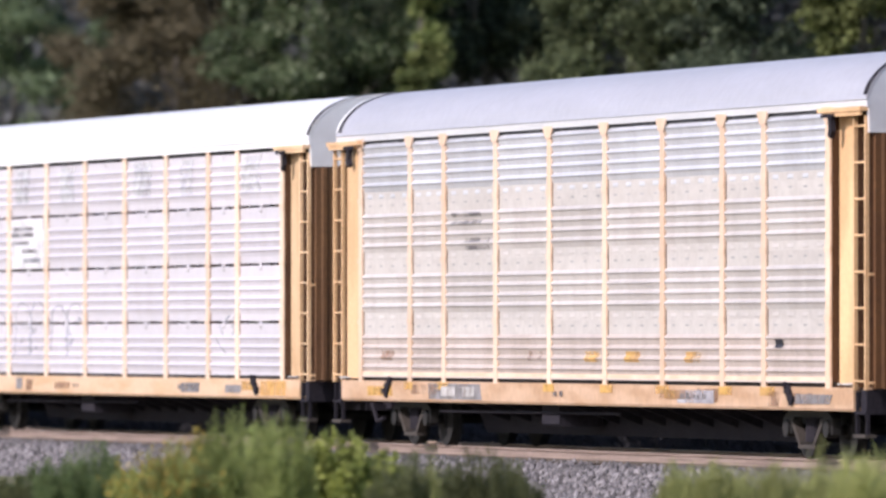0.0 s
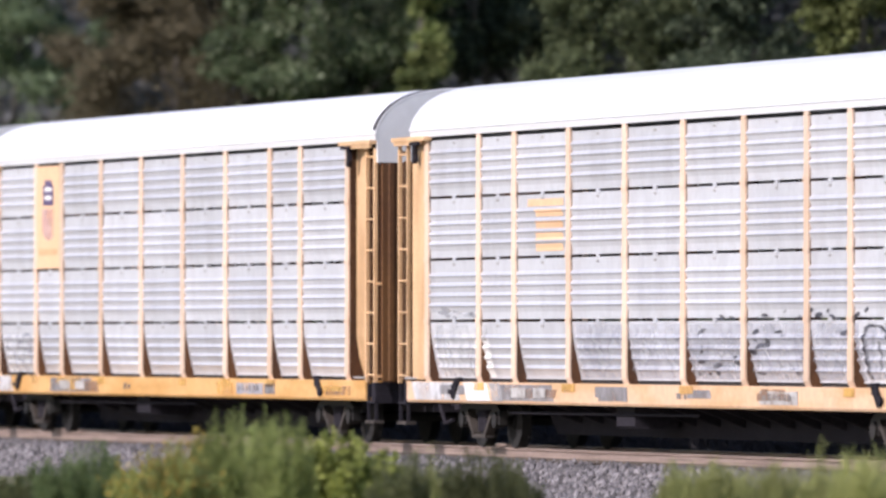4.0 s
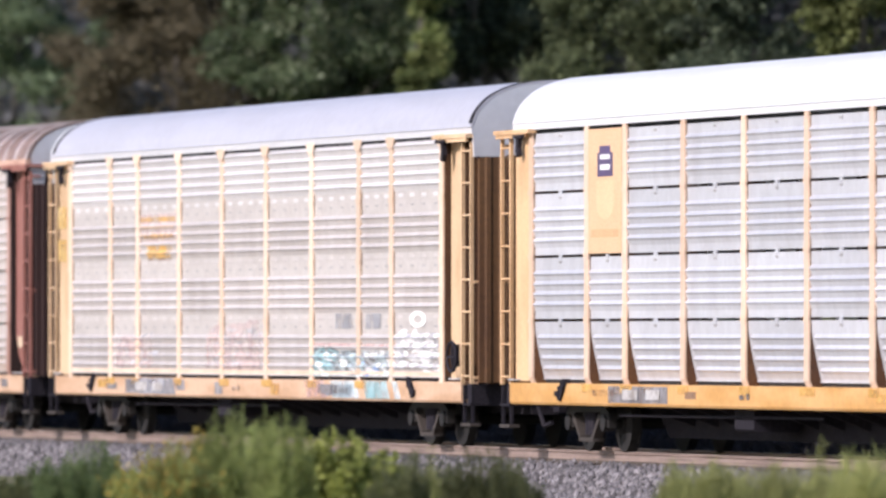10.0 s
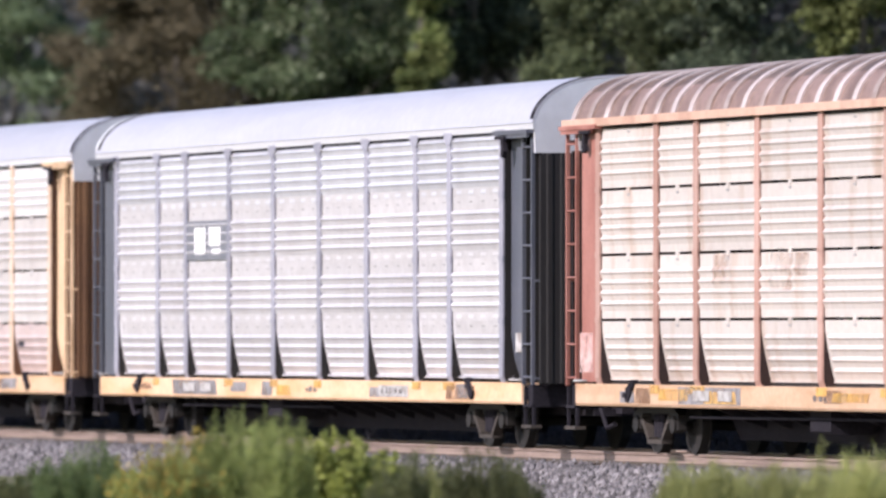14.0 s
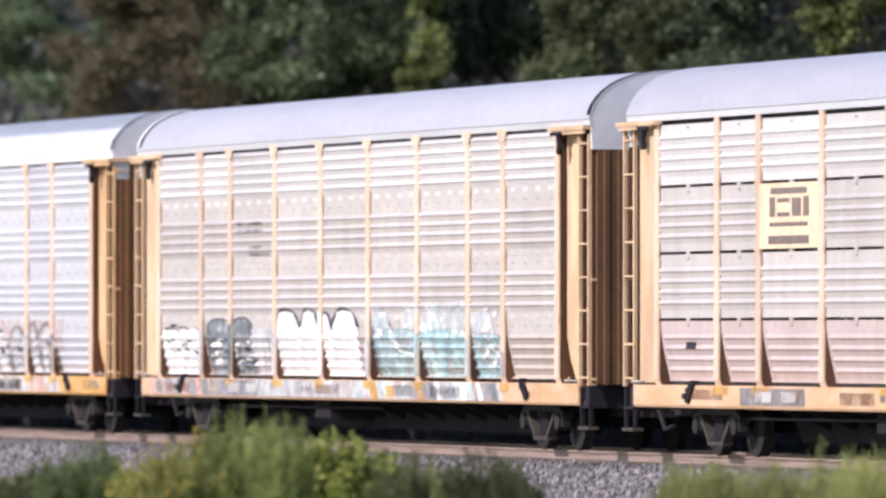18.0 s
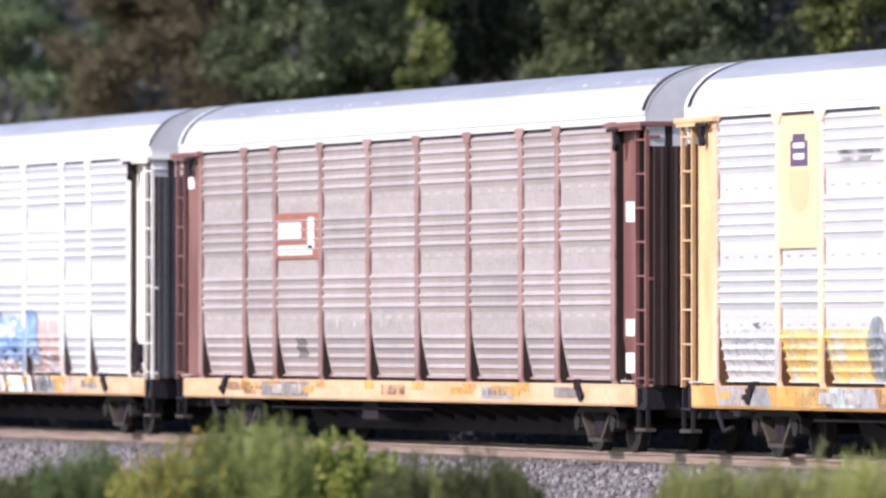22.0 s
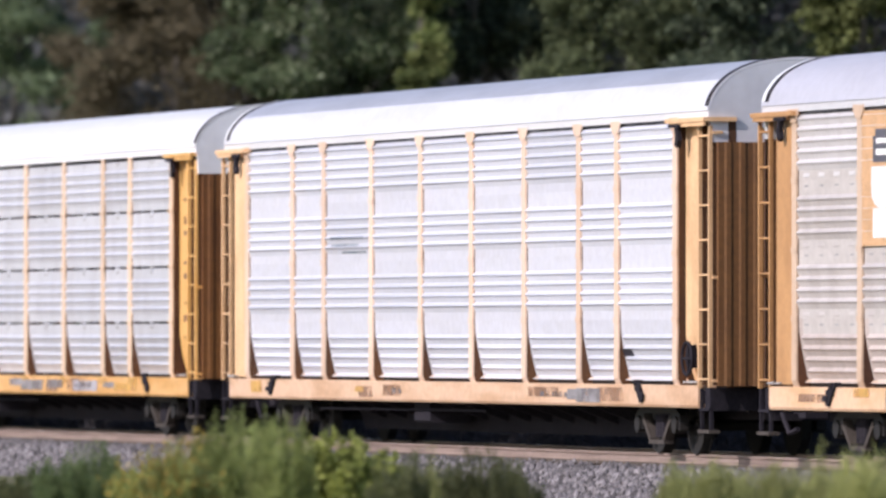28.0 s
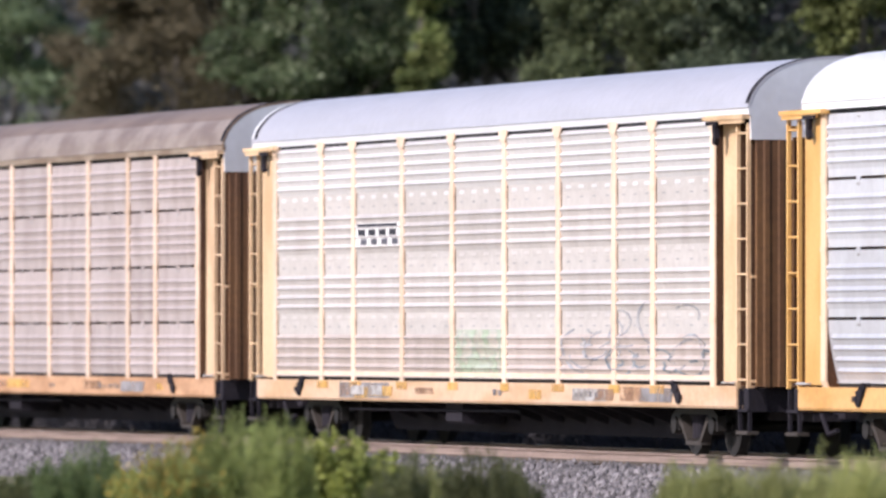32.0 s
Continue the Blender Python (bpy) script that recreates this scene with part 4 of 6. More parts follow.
def side_frame_mesh():
    """The upper chord of a truck side with its two bearing boxes."""
    b = Build()
    b.plate([(-1.08, 0.36), (-0.72, 0.36), (-0.72, 0.52), (-0.62, 0.60), (0.62, 0.60), (0.72, 0.52), (0.72, 0.36), (1.08, 0.36), (1.08, 0.58), (0.74, 0.74),
             (-0.74, 0.74), (-1.08, 0.58)], -1.13, -1.0)
    for s in (-1, 1):
        b.tube((s * 0.89, -1.17, 0.44), (s * 0.89, -1.0, 0.44), 0.13, None, 10)
    return b.mesh("side_frame")


def tension_mesh():
    """The V-shaped lower member of a truck side."""
    b = Build()
    for s in (-1, 1):
        b.plate([(s * 0.73, 0.54), (s * 0.64, 0.58), (s * 0.30, 0.24), (s * 0.30, 0.15)], -1.15, -1.01)
    b.plate([(-0.36, 0.15), (0.36, 0.15), (0.36, 0.21), (-0.36, 0.21)], -1.152, -0.99)
    return b.mesh("tension_member")


def spring_mesh():
    return Build().tube((0, -1.06, 0.25), (0, -1.06, 0.58), 0.055, None, 8).mesh("spring")


def wheelset_mesh():
    b = Build().tube((0, -1.08, 0), (0, 1.08, 0), 0.075, None, 10)
    for s in (-1, 1):
        b.tube((0, s * 0.70, 0), (0, s * 0.83, 0), 0.42, 0.42, 24)
        b.tube((0, s * 0.68, 0), (0, s * 0.705, 0), 0.445, 0.445, 24)
        b.tube((0, s * 0.83, 0), (0, s * 0.87, 0), 0.15, 0.12, 12)
        for k in range(3):
            a = 2 * math.pi * k / 3
            b.tube((0.26 * math.cos(a), s * 0.83, 0.26 * math.sin(a)), (0.26 * math.cos(a), s * 0.834, 0.26 * math.sin(a)), 0.05, None, 8)
    return b.mesh("wheelset")


# Paint copies darkened to put the gap's shade on the end doors.
DOOR_SHADE = {
    k: material("shaded_" + k + "_paint", (v[0] * 0.22 + 0.005, v[1] * 0.16 + 0.005, v[2] * 0.13 + 0.005), 0.75, 0.0, (v[0] * 0.14 + 0.004, v[1] * 0.09 + 0.004, v[2] * 0.08 + 0.004), (1.2, 1.2, 0.5), 0.8, 0.15, 12)
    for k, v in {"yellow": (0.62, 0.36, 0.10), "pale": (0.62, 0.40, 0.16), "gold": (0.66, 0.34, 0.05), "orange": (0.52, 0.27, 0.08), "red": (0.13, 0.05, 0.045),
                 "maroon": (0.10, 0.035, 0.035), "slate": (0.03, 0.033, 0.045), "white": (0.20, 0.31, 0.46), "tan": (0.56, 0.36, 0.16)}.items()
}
# Still darker copies: recess shade coloured onto webs, jambs and inner plates.
RECESS_SHADE = {
    k: material("recess_shaded_" + k + "_steel", (v[0] * 0.15 + 0.004, v[1] * 0.10 + 0.004, v[2] * 0.08 + 0.004), 0.8, 0.0, (v[0] * 0.08 + 0.003, v[1] * 0.05 + 0.003, v[2] * 0.05 + 0.003), (1.2, 1.2, 0.5), 0.8, 0.15, 12)
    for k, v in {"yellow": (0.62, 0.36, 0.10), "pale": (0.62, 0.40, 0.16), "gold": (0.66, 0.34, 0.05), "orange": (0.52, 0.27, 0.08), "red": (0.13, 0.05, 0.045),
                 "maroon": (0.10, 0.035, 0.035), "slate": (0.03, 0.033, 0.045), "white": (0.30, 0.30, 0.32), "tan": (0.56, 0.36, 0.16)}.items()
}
TURN = Matrix.Rotation(math.pi, 4, "Z")
EAVE = material("grey_eave_gap_shade", (0.06, 0.06, 0.07), 0.7)
WHEELS = []


def rail_car(label, style, taper, panel, paint, roof, sill="yellow", cap=None, ribbed=False, low=None, high=None, brake=False):
    car = new("autorack_car")
    tagged(car, label, "railcar", "cars of the train")
    post_paint, panels = PAINT[paint], PANEL[panel]
    sill_paint = SILL[sill]
    cap = (style != "seamed") if cap is None else cap
    for half in (Matrix(), TURN):
        part("side_sill", once("sill", sill_mesh), sill_paint, car, "", half)
        if style != "seamed":
            part("base_angle", once(("angle", taper), lambda: base_angle_mesh(taper)), FADED.get(paint, post_paint), car, "", half)
        part("floor_slot", once(("slot", taper), lambda: floor_gap_mesh(taper)), GAP_SHADE, car, "black strip standing in for shade above the sill", half)
        for i in range(9):
            x0, x1 = POSTS[i] + 0.10, POSTS[i + 1] - 0.10
            for row in range(4):
                w = round(x1 - x0, 3)
                me = once((style, row, w, taper), lambda: panel_mesh(style, row, w, taper))
                skin_paint = PANEL[low] if low and row == 0 else PANEL[high] if high and row == 3 else panels
                part("panel", me, [skin_paint, HOLE, VENT[panel]] if style != "seamed" else [skin_paint, HOLE], car, "", half @ pose(x0, 0, 0))
        for x in POSTS:
            post = part("post", once(("post", taper, cap), lambda: post_mesh(taper, cap)), FADED.get(paint, post_paint), car, "", half @ pose(x, 0, 0))
            part("post_web", once(("web", taper), lambda: web_mesh(taper)), RECESS_SHADE[paint], post)
        for flip in (1, -1):
            # the end pieces of a side are alike, mirrored about the middle of the car
            mirror = half @ (Matrix() if flip == 1 else Matrix.Diagonal((-1, 1, 1, 1)))
            if (flip == 1) == (half is not TURN):
                part("end_plate", once(("plate", taper), lambda: end_plate_mesh(taper)), post_paint, car, "", mirror)
            else:
                part("end_plate", once("far_plate", far_plate_mesh), post_paint, car, "", mirror)
            part("end_beam", once("beam", beam_mesh), post_paint, car, "", mirror)
            part("latch_hook", once("latch", latch_mesh), GRIME, car, "black steel latch hook", mirror)
            part("corner_column", once("column", column_mesh), RECESS_SHADE[paint], car, "", mirror)
            part("inner_plate", once("inner_plate", inner_plate_mesh), RECESS_SHADE[paint], car, "", mirror)
            part("door_jamb", once("jamb", jamb_mesh), RECESS_SHADE[paint], car, "", mirror)
            ladder = part("ladder", once("stiles", stile_mesh), post_paint, car, "", mirror)
            for k in range(8):
                part("rung", once("rung", rung_mesh), post_paint, ladder, "", pose(0, 0, 1.12 + 0.505 * k))
            step = part("corner_step", once("step", step_mesh), GRIME, car, "black steel step", mirror)
            part("step_tread", once("tread", tread_mesh), BRIGHT_CAST, step, "worn bright tread")
            part("grab_iron", once("grab", grab_mesh), INK["worn"], car, "worn white grab iron", mirror)
            part("tie_down_bracket", once("pocket", pocket_mesh), GRIME, car, "black steel bracket", mirror @ pose(10.1, 0, 0))
            part("end_door", once("door", door_mesh), DOOR_SHADE[paint], car, "corrugated end door with shade put into its colour", mirror)
        part("eave_seal", once("eave", eave_mesh), GAP_SHADE if style == "seamed" else EAVE, car, "black strip standing in for shade under the eave", half)
        part("coupler", once("coupler", coupler_mesh), GRIME, car, "black cast coupler and hose", half)
        part("brake_pipe", once("pipe", pipe_mesh), GRIME, car, "", half)
        part("end_sill", once("end_sill", end_sill_mesh), GRIME, car, "", half)
        for k in range(-6, 7):
            part("cross_bearer", once("bearer", bearer_mesh), GRIME, car, "", half @ pose(k * 1.15, 0, 0))
        if half is TURN:
            part("air_tank", once("tank", tank_mesh), GRIME, car, "black air tank", half @ pose(-2.8, 0, 0))
        else:
            part("brake_box", once("brake_box", brake_box_mesh), GRIME, car, "", half @ pose(-2.15, 0, 0))
        truck = part("truck", once("bolster", bolster_mesh), GRIME, car, "four-wheeled truck in grimy cast steel", half @ pose(9.95, 0, 0))
        for q in (Matrix(), TURN):
            part("side_frame", once("side_frame", side_frame_mesh), CAST, truck, "", q)
            part("tension_member", once("tension", tension_mesh), BRIGHT_CAST, truck, "", q)
            for x in (-0.14, 0.0, 0.14):
                part("spring", once("spring", spring_mesh), GRIME, truck, "", q @ pose(x, 0, 0))
        for x in (-0.89, 0.89):
            w = part("wheelset", once("wheelset", wheelset_mesh), TREAD, truck, "", pose(x, 0, 0.42))
            WHEELS.append((w, x, half is TURN))
    for end in (0, 1):
        part("gable", once(("gable", roof, end), lambda: gable_mesh(roof, end)), ROOF["white" if roof == "white" else "silver"], car)
    for side in (-1, 1):
        part("fascia", once(("fascia", roof, side), lambda: fascia_mesh(roof, side)), PAINT["pink"] if ribbed else ROOF[{"brown": "brown", "grey": "silver"}.get(roof, "white")], car)
    part("deck", once("deck", frame_mesh), GRIME, car)
    part("centre_sill", once("spine", spine_mesh), GRIME, car, "grimy black centre sill")
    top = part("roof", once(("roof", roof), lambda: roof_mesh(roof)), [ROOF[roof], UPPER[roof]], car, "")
    far, near, drop = ENDS[roof]
    if ribbed:
        for k in range(33):
            part("roof_rib", once(("rib", roof), lambda: rib_mesh(roof)), ROOF_RIB, top, "", pose(far + 0.1 + (near - far - 0.2) * k / 32, 0, 0))
    else:
        strap = once(("roof_seam", roof), lambda: seam_mesh(roof))
        # Black bands draw the dark roof rim together with its edge shadow.
        part("roof_strap", strap, GRIME, top, "black band for the dark roof rim and its shadow", pose(near - 0.08, 0, 0))
        if style != "seamed":
            part("roof_strap", strap, GRIME, top, "black band for the dark roof rim and its shadow", pose(far + 0.21, 0, 0))
            part("roof_strap", strap, ROOF["white"], top, "white roof rim", pose(far + 0.07, 0, 0))
    if brake:
        housing = part("hand_brake", once("brake", brake_mesh), GRIME, car, "black hand brake housing")
        part("brake_wheel", once("brake_wheel", brake_wheel_mesh), GRIME, housing)
    car["skin"] = style
    car["drawn_in"] = int(taper)
    return car


# ---- marks on the sides ----
def skin(car, z, lift):
    return -(out_at(min(max(z, 1.07), 4.9), car["skin"], bool(car["drawn_in"])) + lift)


LAYER = [0]


def layer():
    """Later paint lies over earlier paint."""
    LAYER[0] += 1
    return 0.008 + 0.0002 * LAYER[0]


def patch(car, name, x0, x1, low, high, ink, lift=None, label="", nx=10):
    """Paint on the side's skin between two edges, given as functions of 0..1 or as heights."""
    lo = low if callable(low) else (lambda u: low)
    hi = high if callable(high) else (lambda u: high)
    b = Build()
    nz = 34
    noses = [k for row in range(4) for k in ribs(car["skin"], row)]
    lift = layer()
    p = []
    for i in range(nx + 1):
        u = i / nx
        for j in range(nz + 1):
            z = lo(u) + (hi(u) - lo(u)) * j / nz
            near = min(noses, key=lambda k: abs(k - z))
            if 0 < j < nz and abs(near - z) < 0.5 * (hi(u) - lo(u)) / nz:
                z = near
            p.append((x0 + (x1 - x0) * u, skin(car, z, lift), z))
    n = nz + 1
    b.add(p, [(i * n + j, (i + 1) * n + j, (i + 1) * n + j + 1, i * n + j + 1) for i in range(nx) for j in range(nz)])
    return part(name, b.mesh(name, False), INK[ink], car, label)


def stroke(car, pts, ink, wide=0.06, name="spray_line"):
    """A sprayed line along the side's skin through (x, z) places."""
    q, lift = [], layer()
    for (xa, za), (xb, zb) in zip(pts, pts[1:]):
        n = max(2, int(abs(zb - za) / 0.025) + int(abs(xb - xa) / 0.2) + 1)
        q += [(xa + (xb - xa) * k / n, za + (zb - za) * k / n) for k in range(n)]
    q.append(pts[-1])
    b, p = Build(), []
    for k, (x, z) in enumerate(q):
        a, c = q[max(0, k - 1)], q[min(len(q) - 1, k + 1)]
        dx, dz = (c[0] - a[0]) * 0.3, c[1] - a[1]
        d = math.hypot(dx, dz) or 1.0
        for s in (-1, 1):
            zz = z + s * wide / 2 * dx / d
            p.append((x - s * wide / 2 * dz / d / 0.3, skin(car, zz, lift), zz))
    b.add(p, [(2 * k, 2 * k + 1, 2 * k + 3, 2 * k + 2) for k in range(len(q) - 1)])
    return part(name, b.mesh(name), INK[ink], car)


def scrawl(car, x0, x1, z0, z1, ink, n=30, seed=1, wide=0.035, size=0.25):
    """Many short hooked strokes of a spray can, as one faded scribble."""
    rnd = random.Random(seed)
    b, lift = Build(), layer()
    for k in range(n):
        cx, cz = rnd.uniform(x0, x1), rnd.uniform(z0, z1)
        a, turn = rnd.uniform(0, 6.28), rnd.uniform(-4.0, 4.0)
        r = size * rnd.uniform(0.4, 1.2)
        pts = []
        for i in range(9):
            w = a + turn * i / 8
            pts.append((cx + 2.2 * r * math.cos(w) * (1 + 0.1 * i), min(max(cz + r * math.sin(w), 1.1), 2.9)))
        p = []
        for i, (x, z) in enumerate(pts):
            (xa, za), (xc, zc) = pts[max(0, i - 1)], pts[min(8, i + 1)]
            dx, dz = (xc - xa) * 0.3, zc - za
            d = math.hypot(dx, dz) or 1.0
            for s in (-1, 1):
                zz = z + s * wide / 2 * dx / d
                p.append((x - s * wide / 2 * dz / d / 0.3, skin(car, zz, lift), zz))
        b.add(p, [(2 * i, 2 * i + 1, 2 * i + 3, 2 * i + 2) for i in range(8)])
    ob = part("scrawl", b.mesh("scrawl"), INK[ink], car)
    ob["kind"] = "stuff"
    return ob


def letters(car, x0, x1, low, top, count, fill, line, seed=1, round_top=0.18, wide=0.05, inner=True):
    """A row of bulging sprayed shapes with dark outlines. They spell nothing."""
    rnd = random.Random(seed)
    share = [rnd.uniform(0.65, 1.35) for k in range(count)]
    stops = [x0]
    for s in share:
        stops.append(stops[-1] + (x1 - x0) * s / sum(share))
    for a, b in zip(stops, stops[1:]):
        a, b = a + 0.02, b - 0.02
        t = top + rnd.uniform(-0.10, 0.08)
        tip, power = rnd.uniform(0.3, 0.7), rnd.uniform(1.8, 5.0)
        edge = lambda u, t=t, tip=tip, power=power: t - round_top * abs((u - tip) / (tip if u < tip else 1 - tip)) ** power
        if fill:
            patch(car, "spray_fill", a, b, low, edge, fill)
        if line:
            arc = [(a, low)] + [(a + (b - a) * i / 8, edge(i / 8)) for i in range(9)] + [(b, low)]
            stroke(car, arc, line, wide)
            if inner:
                m = a + (b - a) * rnd.uniform(0.35, 0.65)
                stroke(car, [(m, t - 0.22), (m + rnd.uniform(-.2, .2), low + (t - low) * 0.45), (m + rnd.uniform(-.3, .3), low + 0.12)], line, wide * 0.8)


def hump(car, x0, x1, low, top, fill=None, line=None, wide=0.05, drop=0.22, power=3.0, cap=False):
    """One bulging sprayed shape with a rounded top; with cap only the top has an outline."""
    edge = lambda u: top - drop * abs(2 * u - 1) ** power
    if fill:
        patch(car, "spray_fill", x0, x1, low, edge, fill)
    if line:
        arc = [(x0 + (x1 - x0) * i / 10, edge(i / 10)) for i in range(11)]
        stroke(car, arc if cap else [(x0, low), *arc, (x1, low)], line, wide)


def dashes(car, x0, x1, z0, z1, ink, n=30, seed=1, long=0.45, wide=0.05, lean=0.05):
    """Many short dabs of a spray can, as one broken pattern."""
    rnd = random.Random(seed)
    b, lift = Build(), layer()
    for k in range(n):
        x, z = rnd.uniform(x0, x1), rnd.uniform(z0, z1)
        dx, dz = rnd.uniform(0.3, 1.0) * long, rnd.uniform(-1.0, 1.0) * lean
        w, p = wide * rnd.uniform(0.6, 1.4), []
        for i in range(5):
            t = i / 4
            for q in (-1, 1):
                zz = max(1.06, z + dz * t + q * w * 0.5 * math.sin(math.pi * (0.15 + 0.7 * t)))
                p.append((x + dx * t, skin(car, zz, lift), zz))
        b.add(p, [(2 * i, 2 * i + 1, 2 * i + 3, 2 * i + 2) for i in range(4)])
    ob = part("spray_dab", b.mesh("spray_dab"), INK[ink], car)
    ob["kind"] = "stuff"
    return ob


def board(car, x0, x1, z0, z1, ink, label="", lift=0.045, name="sign_plate"):
    y = -(FACE + lift)
    return part(name, Build().box(x0, x1, y, y + 0.02, z0, z1).mesh(name), INK[ink], car, label)


def mark(plate, x0, x1, z0, z1, ink, lift=0.045):
    """A plain painted bar or block on a plate."""
    y = -(FACE + lift + 0.004)
    return part("mark", Build().box(x0, x1, y, y + 0.003, z0, z1).mesh("mark"), INK[ink], plate)


def emblem(plate, cx, z0, z1, half, ink, lift=0.045):
    """A plain shield outline filled with one colour."""
    y = -(FACE + lift + 0.004)
    pts = [(cx - half, z1), (cx + half, z1)] + [(cx + half * math.cos(a), z0 + (z1 - z0) * 0.4 * (1 - math.sin(a))) for a in [i * math.pi / 8 for i in range(9)]]
    return part("mark", Build().plate(pts, y, y + 0.003).mesh("mark"), INK[ink], plate)


def tall_plate(car, ink="plate", low=2.99, body="pink", top="navy", base="copper"):
    p = board(car, -8.83, -7.17, low, 4.86, ink, "tall painted plate with a small emblem")
    mark(p, -8.26, -7.72, 4.50, 4.60, top)
    mark(p, -8.36, -7.60, 4.14, 4.50, top)
    mark(p, -8.22, -7.74, 4.40, 4.47, "white", 0.048)
    mark(p, -8.22, -7.74, 4.24, 4.32, "white", 0.048)
    emblem(p, -7.98, 3.50, 4.08, 0.44, body)
    if base:
        mark(p, -8.68, -7.32, low + 0.24, low + 0.36, base)
    return p


def stencils(car, seed=1, patches=True):
    """Touched-up paint and small stencilled blocks along the sill; they cannot be read."""
    rnd = random.Random(seed)
    y = -1.466
    spots = [(-7.85, -4.95, 0.75, 1.0, "grime")] if patches else []
    for k in range(8):
        a = rnd.uniform(-12.0, 11.5)
        spots.append((a, a + rnd.uniform(0.4, 1.6), 0.75 + rnd.uniform(0, 0.1), 1.0 - rnd.uniform(0, 0.08), rnd.choice(["fresh", "fresh", "rust", "rust", "grime", "grime"])))
    for k, (a, b, z0, z1, ink) in enumerate(spots):
        s = rnd.uniform(-0.12, 0.12)
        part("paint_patch", Build().plate([(a, z0), (b, z0), (b + s, z1), (a + s * 0.5, z1)], y - 0.0012 * k, y + 0.005).mesh("paint_patch"), INK[ink], car)
    if patches:
        for x, w in ((-7.1, 0.75), (-5.95, 0.65)):
            part("sill_mark", Build().box(x, x + w, y - 0.016, y - 0.013, 0.80, 0.95).mesh("sill_mark"), INK["worn"], car)
        for x in POSTS[1:-1]:
            if rnd.random() < 0.8:
                a = x - rnd.uniform(0.1, 0.3)
                part("touch_up", Build().box(a, a + rnd.uniform(0.4, 0.7), y - 0.006, y - 0.003, 0.90, 1.02).mesh("touch_up"), INK["fresh"], car)
        part("number_panel", Build().box(5.0, 6.7, y - 0.004, y - 0.001, 0.77, 0.96).mesh("number_panel"), INK["worn" if seed % 3 == 0 else "haze"], car, "pale panel with dark bars")
    for a, w in ((5.15, 1.25), (rnd.uniform(-3.0, 2.0), 0.5)):
        x = a
        while x < a + w:
            s = rnd.uniform(0.08, 0.2)
            part("sill_stencil", Build().box(x, x + s, y - 0.012, y - 0.008, 0.83, 0.83 + rnd.uniform(0.06, 0.1)).mesh("sill_stencil"), INK["stencil"], car)
            x += s + rnd.uniform(0.06, 0.16)


def sprayed_sill(car, x0, x1, inks, seed=1, size=1.0, loose=0.5):
    rnd = random.Random(seed)
    x = x0
    while x < x1:
        w = rnd.uniform(0.5, 1.6) * size
        part("sill_spray", Build().plate([(x, 0.74), (min(x + w, x1), 0.74), (min(x + w, x1) - 0.2, 1.02), (x - 0.2, 1.02)], -1.470, -1.461).mesh("sill_spray"),
             INK[rnd.choice(inks)], car)
        x += w + rnd.uniform(0.0, loose) * size


def post_spray(car, index, z0, z1, ink):
    """Spray that runs on across the face of a post."""
    x, y = POSTS[index], -(FACE + 0.042)
    return part("post_spray", Build().box(x - 0.1, x + 0.1, y - 0.012, y - 0.0065, z0, z1).mesh("post_spray"), INK[ink], car)


def sticker(car, end, x0, x1, z0, z1, ink):
    """A small label or worn patch on the plate at one end of the car."""
    y = -(FACE - 0.075) - 0.004 if end > 0 else -(FACE + 0.03) - 0.004
    a, b = (x0, x1) if end > 0 else (-x1, -x0)
    return part("end_label", Build().box(a, b, y, y + 0.003, z0, z1).mesh("end_label"), INK[ink], car)


def washed_roof(car, paint, seed):
    """Rain-washed bright streaks on the dusty crown of a roof."""
    rnd = random.Random(seed)
    b, x = Build(), -12.9
    line = arch("silver", 0.0, 1)
    (y0, z0), (y1, z1) = line[3], line[4]
    while x < 12.8:
        w, h = rnd.uniform(0.08, 0.5), rnd.uniform(0.15, 1.0)
        ya, za = y0 + (y1 - y0) * h, z0 + (z1 - z0) * h
        b.add([(x, y0 - 0.004, z0 + 0.004), (x + w, y0 - 0.004, z0 + 0.004), (x + w * 0.7, ya - 0.004, za + 0.004), (x + w * 0.3, ya - 0.004, za + 0.004)], [(0, 1, 2, 3)])
        x += w * rnd.uniform(0.8, 1.8)
    ob = part("washed_streak", b.mesh("washed_streak"), ROOF[paint], car, "bright rain-washed streaks on the dusty roof")
    ob["kind"] = "stuff"
    return ob


CARS = []


def add(where, *a, **k):
    car = rail_car(*a, **k)
    LAYER[0] = 0
    CARS.append((car, where))
    return car


Y, G = "yellow", "grey"
add(281.6, "autorack car with vented grey panels and dull yellow posts", "vented", False, "clean", "yellow", "silver")

c = add(253.25, "autorack car with ribbed silver panels, yellow posts and a grey roof", "vented", False, "warm", "yellow", "grey", "tan", low="low_warm", high="clean")
for z in (3.62, 3.50, 3.22, 3.10):
    patch(c, "faded_bar", -6.6 if z > 3.4 else -5.9, -5.0 if z > 3.4 else -4.6, z, z + 0.07, "stencil")
for x in (-10.6, -2.5, 0.4, 2.4, 5.3):
    patch(c, "rust_stain", x, x + 0.7, 1.36, 1.52, "fresh" if x > 0 else "rust")
stroke(c, [(9.6, 1.7), (9.6, 1.58)], "black", 0.1)
stencils(c, 1)

c = add(224.91, "autorack car with pale seamed panels and faded yellow posts", "seamed", False, "pale", "pale", "white", "pale")
p = board(c, -6.85, -4.45, 3.0, 3.9, "chalk", "pale plate with dark bars", 0.034)
